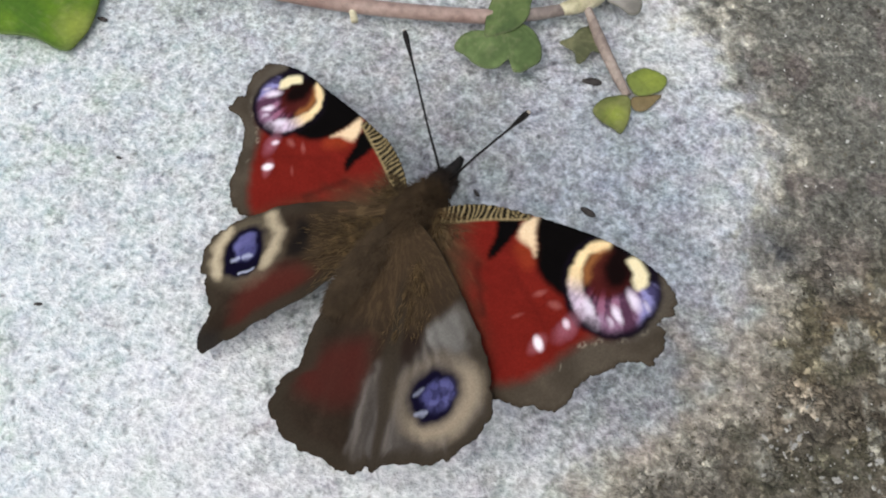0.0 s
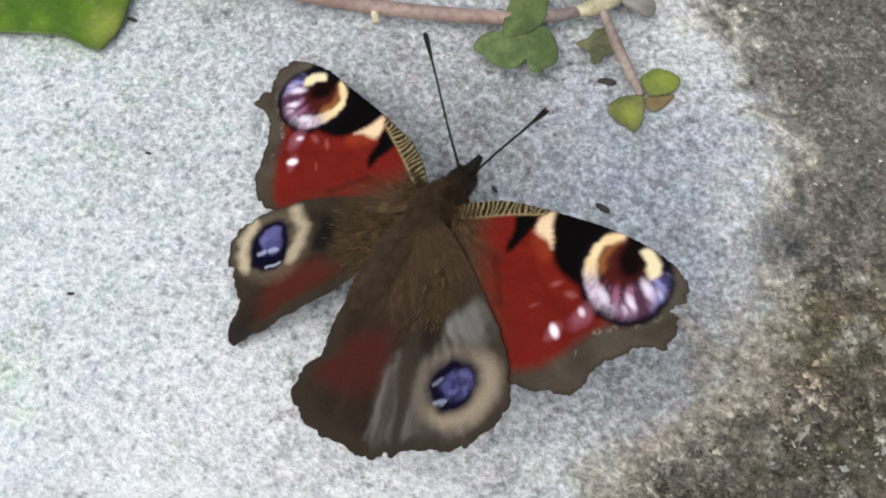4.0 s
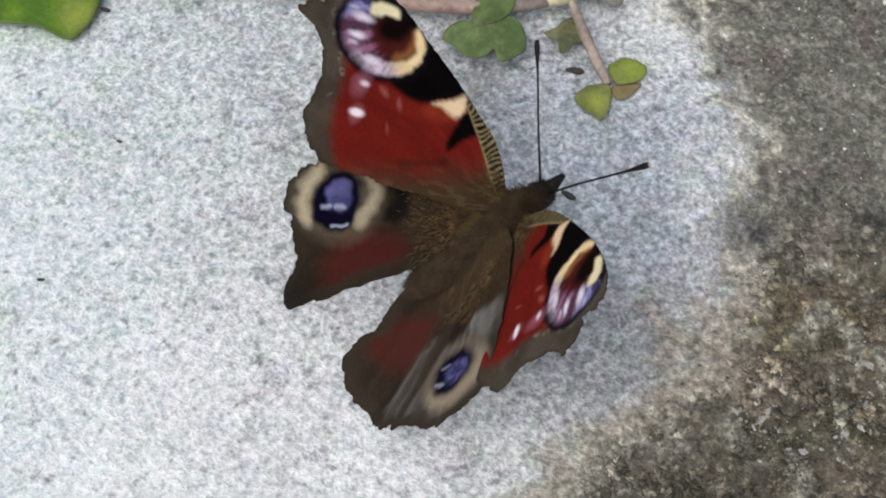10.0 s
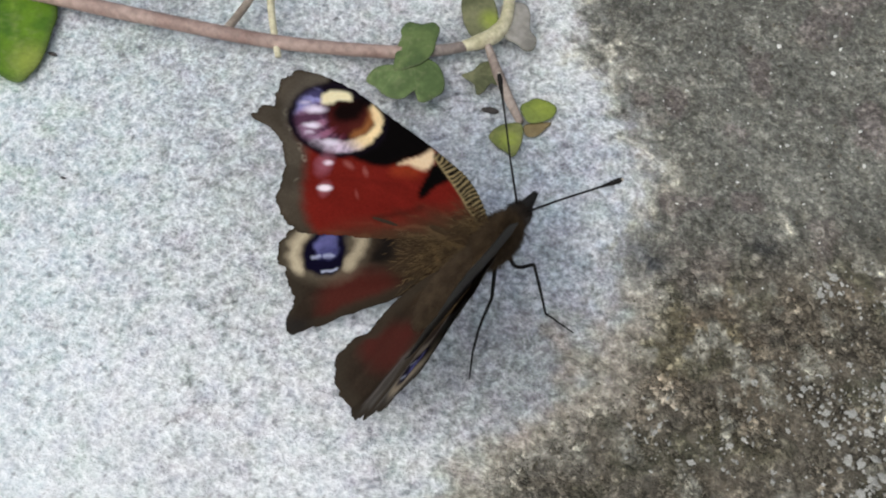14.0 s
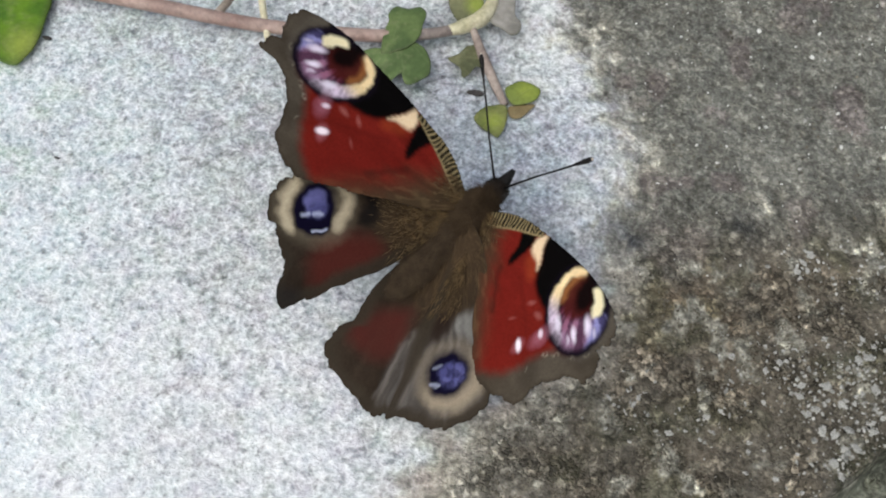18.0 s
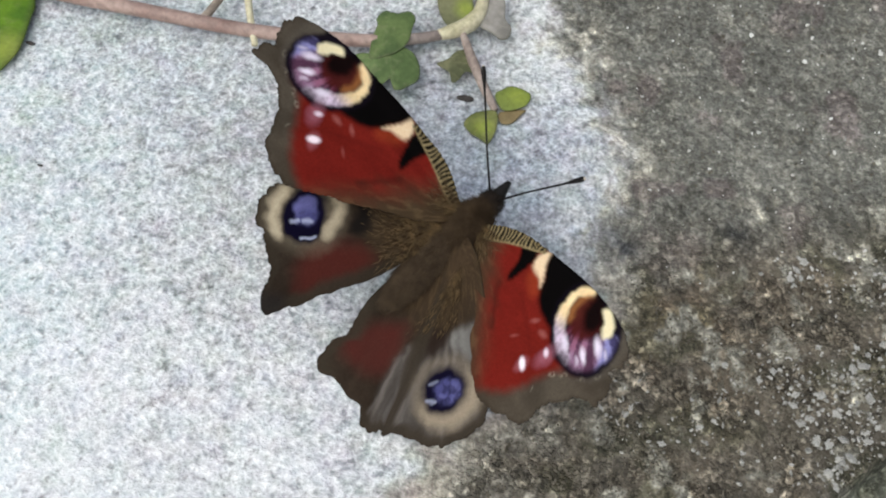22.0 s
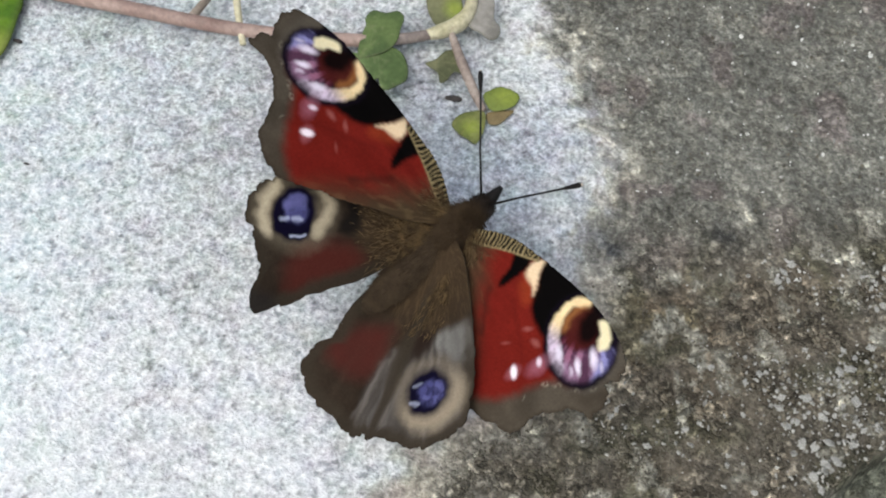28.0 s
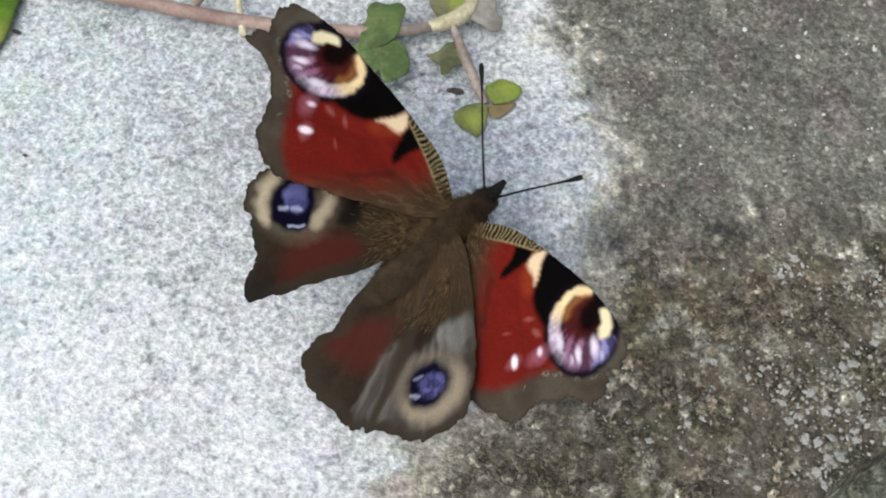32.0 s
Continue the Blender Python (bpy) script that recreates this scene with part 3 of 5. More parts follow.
    tone = tone * (1 - 0.75 * step01(-6.8, -8.2, v))[:, None]
    tone = tone * (0.86 + 0.28 * n1 + 0.15 * (n2 - 0.5))[:, None] * (1 - low * (0.40 - 0.45 * streak)[:, None])
    rgb = rgb * (1 - ring[:, None]) + tone * ring[:, None]
    rgb = lay(rgb, 0.62 * area(u, v, [(22.0, -0.6), (21.0, -0.9), (20.3, -2.2), (20.4, -3.6), (21.2, -4.4), (22.2, -3.0), (22.4, -1.6)], 0.6), (0.44, 0.17, 0.05))
    rgb = lay(rgb, 0.96 * area(u, v, [(22.6, -0.5), (21.4, -1.3), (21.0, -2.9), (21.6, -4.7), (22.4, -5.4), (23.3, -5.5), (24.6, -4.6), (25.4, -3.4), (24.7, -2.2), (23.6, -0.9)], 0.5), (0.060, 0.010, 0.009))
    rgb = lay(rgb, 0.95 * area(u, v, [(22.7, 0.2), (22.0, -1.4), (22.3, -3.0), (23.4, -4.2), (24.7, -3.8), (25.0, -2.6), (24.2, -1.2), (23.5, 0.4)], 0.7), BLACK)
    rgb = lay(rgb, 0.5 * streak * step01(-4.2, -6.0, v) * spot(u, v, 23.3, -5.2, 2.0, 1.5, 0, 0.4), (0.26, 0.055, 0.10))
    rgb = lay(rgb, 0.94 * area(u, v, [(24.2, -1.2), (25.1, -0.9), (26.3, -1.9), (26.8, -3.1), (26.3, -3.9), (25.6, -3.4), (25.1, -2.4)], 0.30), (0.82, 0.72, 0.46))
    rgb = lay(rgb, 0.8 * step01(0.12, 0.55, v - 0.06 * (20 - u)) * step01(13.4, 14.2, u), BLACK)
    for cu, cv, r, turn, k in ((25.1, -6.5, 0.8, -45, 0.85), (26.2, -4.9, 1.0, -45, 0.8), (22.1, -6.4, 0.9, -48, 0.7), (24.6, -7.3, 0.5, -45, 0.4), (27.6, -5.2, 0.5, -45, 0.4)):
        rgb = lay(rgb, k * spot(u, v, cu, cv, r, r * 0.42, turn, 0.8), (0.86, 0.78, 0.90))
    # pale dots in the red
    rgb = lay(rgb, 0.40 * spot(u, v, 18.4, -10.9, 0.9, 0.7, 60, 0.7), (0.50, 0.20, 0.24))
    rgb = lay(rgb, 0.95 * spot(u0, v0, 18.45, -10.85, 0.78, 0.42, -45, 0.5), (0.92, 0.80, 0.86))
    rgb = lay(rgb, 0.45 * spot(u, v, 20.7, -8.7, 1.4, 0.85, 68, 0.7), (0.42, 0.16, 0.22))
    rgb = lay(rgb, 0.75 * spot(u0, v0, 20.45, -8.4, 0.5, 0.30, -45, 0.7), (0.88, 0.74, 0.84))
    rgb = lay(rgb, 0.25 * spot(u, v, 18.6, -6.9, 0.6, 0.35, 0, 0.9) + 0.22 * spot(u, v, 16.6, -6.1, 0.6, 0.25, 30, 0.9) + 0.15 * spot(u, v, 15.2, -8.8, 0.5, 0.2, 30, 0.9), (0.60, 0.25, 0.22))
    return rgb


def hind_scales(u0, v0, rim, left):
    n1, n2 = fbm(u0 / 2.4, v0 / 2.4, 27, 3), noise2(u0 / 0.35, v0 / 0.35, 29)
    u, v = u0 + (fbm(u0 / 1.1, v0 / 1.1, 21, 2) - 0.5) * 0.7, v0 + (fbm(u0 / 1.1, v0 / 1.1, 22, 2) - 0.5) * 0.7
    ray = noise2(np.arctan2(v + 0.5, u + 2.0) * 24, np.hypot(u, v) / 7, 33)
    w = (n1 - 0.5) * 1.4
    rgb = np.tile(np.array([0.030, 0.021, 0.0145]), (len(u), 1)) * (0.75 + 0.35 * n1 + 0.35 * (ray - 0.5) + 0.2 * (n2 - 0.5))[:, None]
    # furry golden-brown root
    root = step01(14, 7, np.hypot(u, v) + w * 2)
    tuft = step01(0.5, 0.8, noise2(np.arctan2(v, u + 1) * 70, np.hypot(u, v) / 0.9, 39))
    rgb = rgb * (1 - root[:, None]) + root[:, None] * (np.array([0.041, 0.027, 0.016]) + tuft[:, None] * np.array([0.027, 0.018, 0.008]))
    if left:
        red = area(u, v, [(5.6, -20.6), (8.4, -18.6), (8.6, -15.4), (7.0, -12.4), (4.6, -10.6), (2.8, -11.4), (3.6, -16.0)], 1.6)
        rgb = lay(rgb, 0.75 * red, (0.080, 0.016, 0.012))
        rgb = lay(rgb, area(u, v, [(10.0, -7.4), (8.6, -7.0), (7.0, -8.2), (6.4, -9.6), (7.4, -11.0), (8.4, -10.2), (9.2, -8.8)], 0.7), (0.010, 0.008, 0.007))
        ring = np.maximum.reduce([bar(u, v, p, q, 0.62, 0.62, 0.7) for p, q in (((16.3, -14.0), (15.7, -16.3)), ((15.7, -16.3), (14.4, -17.9)), ((14.4, -17.9), (12.6, -18.4)))])
        arc = np.maximum.reduce([bar(u, v, p, q, 0.7, 0.7, 0.8) for p, q in (((13.4, -9.6), (11.0, -10.1)), ((11.0, -10.1), (9.6, -11.8)), ((9.6, -11.8), (9.1, -13.6)))])
        pale = np.maximum(np.maximum(ring, 0.85 * arc), 0.16 * spot(u, v, 12.4, -14.4, 5.0, 4.5, -54, 0.25))
        core = area(u, v, [(14.1, -16.7), (15.2, -14.4), (14.9, -12.5), (13.5, -11.2), (11.8, -11.6), (10.2, -13.3), (9.3, -15.2), (10.1, -17.1), (11.9, -17.6)], 0.45)
        blue = area(u, v, [(14.3, -14.4), (14.1, -12.8), (13.0, -12.1), (11.6, -13.0), (11.1, -14.2), (12.1, -15.7), (13.2, -15.5)], 0.40)
        light = step01(11.8, 13.6, u + 0.2 * (v + 14))
    else:
        grey = area(u, v, [(7.8, -25.3), (4.0, -20.8), (3.0, -16.3), (4.2, -13.6), (6.7, -12.4), (7.6, -9.8), (9.0, -6.8), (13, -5.2), (21, -12), (16, -22)], 0.9)
        tone = np.array([0.098, 0.086, 0.076]) * (0.45 + 0.95 * ray)[:, None]
        rgb = rgb * (1 - 0.85 * grey[:, None]) + 0.85 * grey[:, None] * tone
        rgb = lay(rgb, 0.75 * area(u, v, [(7.9, -9.6), (8.8, -7.4), (10.8, -6.2), (13.0, -6.0), (15.2, -8.4), (13.0, -9.6), (10.0, -10.4)], 0.8) * (0.7 + 0.5 * ray), (0.185, 0.178, 0.165))
        red = area(u, v, [(-4.2, -19.4), (-3.6, -16.4), (-0.6, -13.6), (1.6, -12.4), (2.6, -14.8), (2.8, -18.6), (0.2, -20.4)], 1.5)
        rgb = lay(rgb, 0.80 * red * (0.75 + 0.4 * n1), (0.062, 0.014, 0.011))
        rgb = lay(rgb, 0.9 * area(u, v, [(5.2, -10.6), (7.0, -9.6), (7.8, -10.6), (7.6, -13.0), (6.4, -14.0), (5.4, -12.4)], 0.8), (0.020, 0.013, 0.010))
        for k in range(5):
            rgb = lay(rgb, 0.30 * bar(u, v, (3.6 + k * 1.05, -15.4 - 0.3 * k), (4.8 + k * 1.3, -23.6 + 0.5 * k), 0.16, 0.22, 0.35), (0.022, 0.017, 0.014) if k % 2 else (0.145, 0.13, 0.12))
        cu, cv = 12.2, -14.7
        pale = np.clip(0.30 + 0.70 * step01(-2.2, 2.4, (u - cu) * 0.86 - (v - cv) * 0.35), 0, 1) * spot(u, v, cu + 0.2, cv, 5.2, 4.3, 20, 0.22)
        core = spot(u, v, cu, cv, 3.3, 2.95, 20, 0.26)
        blue = spot(u, v, cu + 0.5, cv + 0.3, 1.9, 1.5, 40, 0.40) * (0.55 + 0.9 * step01(0.35, 0.65, fbm(u / 0.7, v / 0.7, 52, 2)))
        blue = np.minimum(blue, 1)
        light = 0.55 * step01(0.35, 0.7, fbm(u / 1.1, v / 1.1, 49, 2))
    brown = np.array([0.035, 0.027, 0.019]) * (0.8 + 0.4 * n1)[:, None]
    e = (0.9 * step01(2.4, 0.8, rim + w * 0.7) * step01(-3, -9, v))[:, None]
    rgb = rgb * (1 - e) + brown * e
    rgb = lay(rgb, 0.9 * pale, (0.50, 0.42, 0.29) if left else (0.29, 0.235, 0.168))
    rgb = lay(rgb, core, (0.004, 0.003, 0.012))
    cell = fbm(u / 0.8, v / 0.8, 49, 2)
    rgb = lay(rgb, 0.95 * blue * (0.5 + 0.5 * np.maximum(light, step01(0.35, 0.6, cell))), (0.060, 0.060, 0.165))
    rgb = lay(rgb, 0.45 * blue * light * (0.6 + 0.6 * cell), (0.185, 0.18, 0.40))
    for p, q, w, k in (((10.5, -16.6), (9.8, -15.0), 0.12, 0.6), ((12.7, -16.2), (12.3, -15.5), 0.18, 0.5), ((11.8, -15.0), (11.5, -14.3), 0.18, 0.5)) if left else (((11.0, -17.2), (11.9, -16.4), 0.12, 0.35), ((10.0, -15.4), (10.5, -14.7), 0.12, 0.25)):
        rgb = lay(rgb, k * bar(u, v, p, q, w, w, 0.25), (0.58, 0.62, 0.80))
    rgb = lay(rgb, 0.5 * step01(0.5, 0.1, rim), (0.035, 0.026, 0.018))
    if left:
        rgb = lay(rgb, 0.65 * spot(u, v, 6.9, -24.4, 2.4, 1.5, -40, 0.6), (0.016, 0.015, 0.015))
    return rgb


def wing(name, outline, centre, paint, mirror, fold, parent, label):
    """A thin two-sided wing: scales on top, dark below, cambered, with a scalloped rim."""
    rim = smooth_loop(outline, 16)
    t = np.arange(len(rim))
    rim = rim + 0.10 * np.stack([np.sin(t * 0.9), np.cos(t * 1.13)], 1) * (noise2(t / 7.0, t * 0.0, 3) - 0.2)[:, None]
    away = rim - np.array(centre, float)
    away /= np.hypot(*away.T)[:, None]
    frayed = step01(13, 17, np.hypot(*rim.T)) * step01(-1.5, -4.0, rim[:, 1])
    rim = rim + away * (0.28 * (np.abs(np.sin(t * 0.155)) - 0.5) + 0.26 * (noise2(t / 2.3, t * 0.0, 8) - 0.5))[:, None] * frayed[:, None]
    n, rings = len(rim), 96
    c = np.array(centre, float)
    f = (np.arange(1, rings + 1) / rings)
    uv = (c + f[:, None, None] * (rim - c)).reshape(-1, 2)
    uv = np.vstack([c, uv])
    depth = np.concatenate([[9.0], np.repeat(1 - f, n) * np.tile(np.hypot(*(rim - c).T), rings)])
    u, v = uv.T
    rgb = paint(u, v, depth)
    z = 0.010 * np.hypot(u, v) * (1 - np.hypot(u, v) / 40) + 0.10 * np.sin(np.arctan2(v + 0.5, u + 3.0) * 26) * step01(2, 9, np.hypot(u, v))
    x = u.copy()
    if fold:
        s = np.maximum(3.0 - u, 0)
        x, z = np.where(u < 3, 3 - s * math.cos(radians(30)), u), z + s * math.sin(radians(30))
    top = np.stack([-x if mirror else x, v, z + 0.04], 1)
    low = top - np.array([0, 0, 0.09])
    faces = []
    for k in range(n):
        q = (k + 1) % n
        faces.append((0, 1 + k, 1 + q))
        for r in range(rings - 1):
            a, b = 1 + r * n, 1 + (r + 1) * n
            faces.append((a + k, b + k, b + q, a + q))
    count = len(top)
    under = [tuple(i + count for i in fc[::-1]) for fc in faces]
    e = 1 + (rings - 1) * n
    side = [(e + (k + 1) % n, e + k, e + k + count, e + (k + 1) % n + count) for k in range(n)]
    every = faces + under + side
    if mirror:
        every = [fc[::-1] for fc in every]
    ob = mesh_object(name, np.vstack([top, low]), every, [WING_TOP, WING_UNDER], parent, label)
    slots = np.zeros(len(every), np.int32)
    slots[len(faces):] = 1
    ob.data.polygons.foreach_set("material_index", slots)
    colour_layer(ob, "scales", np.clip(np.vstack([rgb, rgb * 0.3]), 0.0012, 0.95))
    return ob


def blob(radii, centre, rows=16, cols=22, pinch=0.0, wobble=0.06):
    """An uneven egg along y."""
    verts, faces = [], []
    for i in range(rows + 1):
        a = math.pi * i / rows
        for k in range(cols):
            b = 2 * math.pi * k / cols
            y = -math.cos(a)
            r = math.sin(a) * (1 - pinch * y) * (1 + wobble * noise.noise((i * 0.7, math.cos(b) * 2, math.sin(b) * 2)))
            verts.append((centre[0] + radii[0] * r * math.cos(b), centre[1] + radii[1] * y, centre[2] + radii[2] * r * math.sin(b)))
    for i in range(rows):
        for k in range(cols):
            q = (k + 1) % cols
            faces.append((i * cols + k, (i + 1) * cols + k, (i + 1) * cols + q, i * cols + q))
    return verts, faces


def hairs(count, radii, centre, length, seed, back=0.6, upper=True):
    """Fine hairs standing off an egg and combed backwards."""
    r, verts, faces = random.Random(seed), [], []
    for _ in range(count):
        a, b = math.acos(r.uniform(-1, 1)), r.uniform(-0.5, math.pi + 0.5)
        n = Vector((math.sin(a) * math.cos(b), -math.cos(a), math.sin(a) * math.sin(b)))
        p = Vector((centre[0] + radii[0] * n.x, centre[1] + radii[1] * n.y, centre[2] + radii[2] * n.z))
        d = (n + Vector((r.uniform(-0.5, 0.5), -back + r.uniform(-0.4, 0.4), r.uniform(-0.3, 0.3)))).normalized()
        tip = p + d * length * r.uniform(0.5, 1.2)
        side = d.cross(Vector((r.uniform(-1, 1), r.uniform(-1, 1), r.uniform(-1, 1)))).normalized() * 0.05
        i = len(verts)
        up = d.cross(side).normalized() * 0.05
        verts += [p - side, p + side, p + up, tip]
        faces += [(i, i + 1, i + 3), (i + 1, i + 2, i + 3), (i + 2, i, i + 3)]
    return verts, faces


def root_fur(count, reach, seed, mirror, spread_, parent):
    """Long hairs lying on a wing's root, combed outwards."""
    r, verts, faces = random.Random(seed), [], []
    for _ in range(count):
        a, d = radians(r.uniform(*spread_)), reach * r.random() * r.uniform(0.35, 1)
        u, v = d * math.cos(a), d * math.sin(a)
        k = a + r.uniform(-0.5, 0.5)
        n = r.uniform(0.6, 1.5)
        p, tip = Vector((u, v, 0.16)), Vector((u + n * math.cos(k), v + n * math.sin(k), r.uniform(0.2, 0.75)))
        side = Vector((-math.sin(k), math.cos(k), 0)) * 0.05
        if mirror:
            p.x, tip.x, side.x = -p.x, -tip.x, -side.x
        i = len(verts)
        verts += [p - side, p + side, p + Vector((0, 0, 0.1)), tip]
        faces += [(i, i + 1, i + 3), (i + 1, i + 2, i + 3), (i + 2, i, i + 3)]
    ob = mesh_object("root_fur", verts, faces, TUFT, parent)
    return tagged(ob, "golden-brown hairs on the wing root", kind="stuff")


def butterfly():
    thing = new("butterfly")
    tagged(thing, "red peacock butterfly with four eyespots on pale stone", "butterfly")
    mesh_object("thorax", *blob((2.0, 3.3, 1.8), (0, 1.3, 0.3)), FUR, thing, "brown furry thorax")
    fur = mesh_object("thorax_fur", *hairs(6500, (2.0, 3.7, 1.9), (0, 0.8, 0.5), 1.5, 5, 1.0), FUR, thing)
    tagged(fur, kind="stuff")
    mesh_object("abdomen", *blob((1.7, 6.2, 1.5), (-0.5, -6.8, 0.4), 20, 22, 0.25), FUR_SOFT, thing, "brown furry abdomen")
    fur = mesh_object("abdomen_fur", *hairs(6000, (1.8, 6.3, 1.5), (-0.5, -6.8, 0.5), 1.5, 6, 1.6), FUR_SOFT, thing)
    tagged(fur, kind="stuff")
    head = mesh_object("head", *blob((1.25, 1.25, 1.15), (0, 5.0, 0.1), 12, 18), FUR_DARK, thing, "small dark furry head")
    fur = mesh_object("head_fur", *hairs(1400, (1.25, 1.4, 1.15), (0, 5.0, 0.2), 0.8, 7, -0.8), FUR_DARK, head)
    tagged(fur, kind="stuff")
    for side in (-1, 1):
        mesh_object("eye", *blob((0.6, 0.75, 0.75), (side * 1.05, 5.3, 0.2), 10, 14, 0, 0), EYE, head, "round dark eye")
    mesh_object("palps", *tube([(0, 5.0, 0), (0.05, 6.8, 0.4), (0.1, 8.6, 1.0)], (1.0, 0.85, 0.3), 8), CHITIN, head, "dark pointed palps")
    feelers = []
    for side, reach in ((-1, 16.6), (1, 15.2)):
        ob = mesh_object("antenna", *tube([(0, 0, 0), (0.1 * side, 6, 0.3), (0, 11.5, 0), (0, reach - 2.2, 0)], (0.17, 0.13, 0.13, 0.16), 6), CHITIN, thing, "thin black antenna with a thick club")
        verts, faces = tube([(0, reach - 3.0, 0), (0, reach - 1.7, 0), (0, reach - 0.6, 0), (0, reach, 0)], (0.15, 0.28, 0.36, 0.24), 8)
        mesh_object("club", verts, faces, CHITIN, ob)
        mesh_object("club_tip", *blob((0.2, 0.16, 0.2), (0, reach + 0.02, 0), 6, 10, 0, 0), CREAM, ob, "pale tip of the club")
        feelers.append(ob)
    wings = {}
    wings["hind_left"] = wing("hindwing", HIND_LEFT, (9.5, -14), lambda u, v, d: hind_scales(u, v, d, True), True, False, thing, "brown hindwing with a blue eyespot and dull red patch")
    right = lambda u, v, d: hind_scales(u, v, d, False)
    wings["hind_right"] = wing("hindwing", HIND_LOBE, (2.0, -16), right, False, True, thing, "brown inner hindwing with a dull red patch")
    wings["hind_panel"] = wing("eyespot_panel", HIND_RIGHT, (11.0, -13), right, False, True, wings["hind_right"], "grey-brown panel with a blue eyespot in a cream ring")
    wings["fore_left"] = wing("forewing", FORE_LEFT, (17, -6.5), fore_scales, True, False, thing, "red forewing with black, yellow and lilac eyespot")
    wings["fore_right"] = wing("forewing", FORE_RIGHT, (17, -6.5), fore_scales, False, False, thing, "red forewing with black, yellow and lilac eyespot")
    root_fur(1300, 12, 21, True, (-85, -32), wings["hind_left"])
    root_fur(1500, 13, 22, False, (-112, -46), wings["hind_right"])
    root_fur(280, 6, 24, True, (-55, 5), wings["fore_left"])
    root_fur(280, 6, 25, False, (-55, 5), wings["fore_right"])
    for line in (((1.0, 1.2, -0.8), (3.4, 0.0, -1.6), (5.4, 1.2, -0.2), (8.0, -0.6, -3.2), (9.4, -1.6, -5.2), (13.3, -0.8, -7.9)),
                 ((1.2, -1.0, -0.8), (3.8, -5.1, -1.1), (4.6, -8.5, -2.4), (5.6, -11.4, -4.6), (7.1, -14.0, -6.0)),
                 ((-1.0, 1.4, -0.8), (-4.0, 2.0, -1.2), (-6.0, 2.6, -4.0), (-9.0, 2.4, -8.2)),
                 ((-1.2, -0.8, -0.8), (-3.8, -3.4, -1.2), (-5.4, -5.4, -3.4), (-8.0, -8.0, -6.6))):
        cut = len(line) // 2
        leg = mesh_object("leg", *tube(smooth_loop(line[:cut], 6, False), (0.27, 0.26, 0.21), 7), CHITIN, thing, "thin dark jointed leg")
        mesh_object("shin", *tube(smooth_loop(line[cut - 1:-1], 6, False), (0.21, 0.18, 0.14), 7), CHITIN, leg)
        mesh_object("foot", *tube(smooth_loop(line[-2:], 6, False), (0.14, 0.12, 0.07), 7), CHITIN, leg)
    return thing, wings, feelers


BUTTERFLY, WINGS, FEELERS = butterfly()

# ---- the creeping plant ----
NADIR = (9.1, -57.2)


def settle(points):
    """The plant lies low on the stone: sinks it towards the ground, seen from high above."""
    p = np.array(points, float)
    z = p[:, 2] * 0.42
    k = (118.0 - z) / (118.0 - p[:, 2])
    return np.column_stack([NADIR[0] + (p[:, 0] - NADIR[0]) * k, NADIR[1] + (p[:, 1] - NADIR[1]) * k, z])


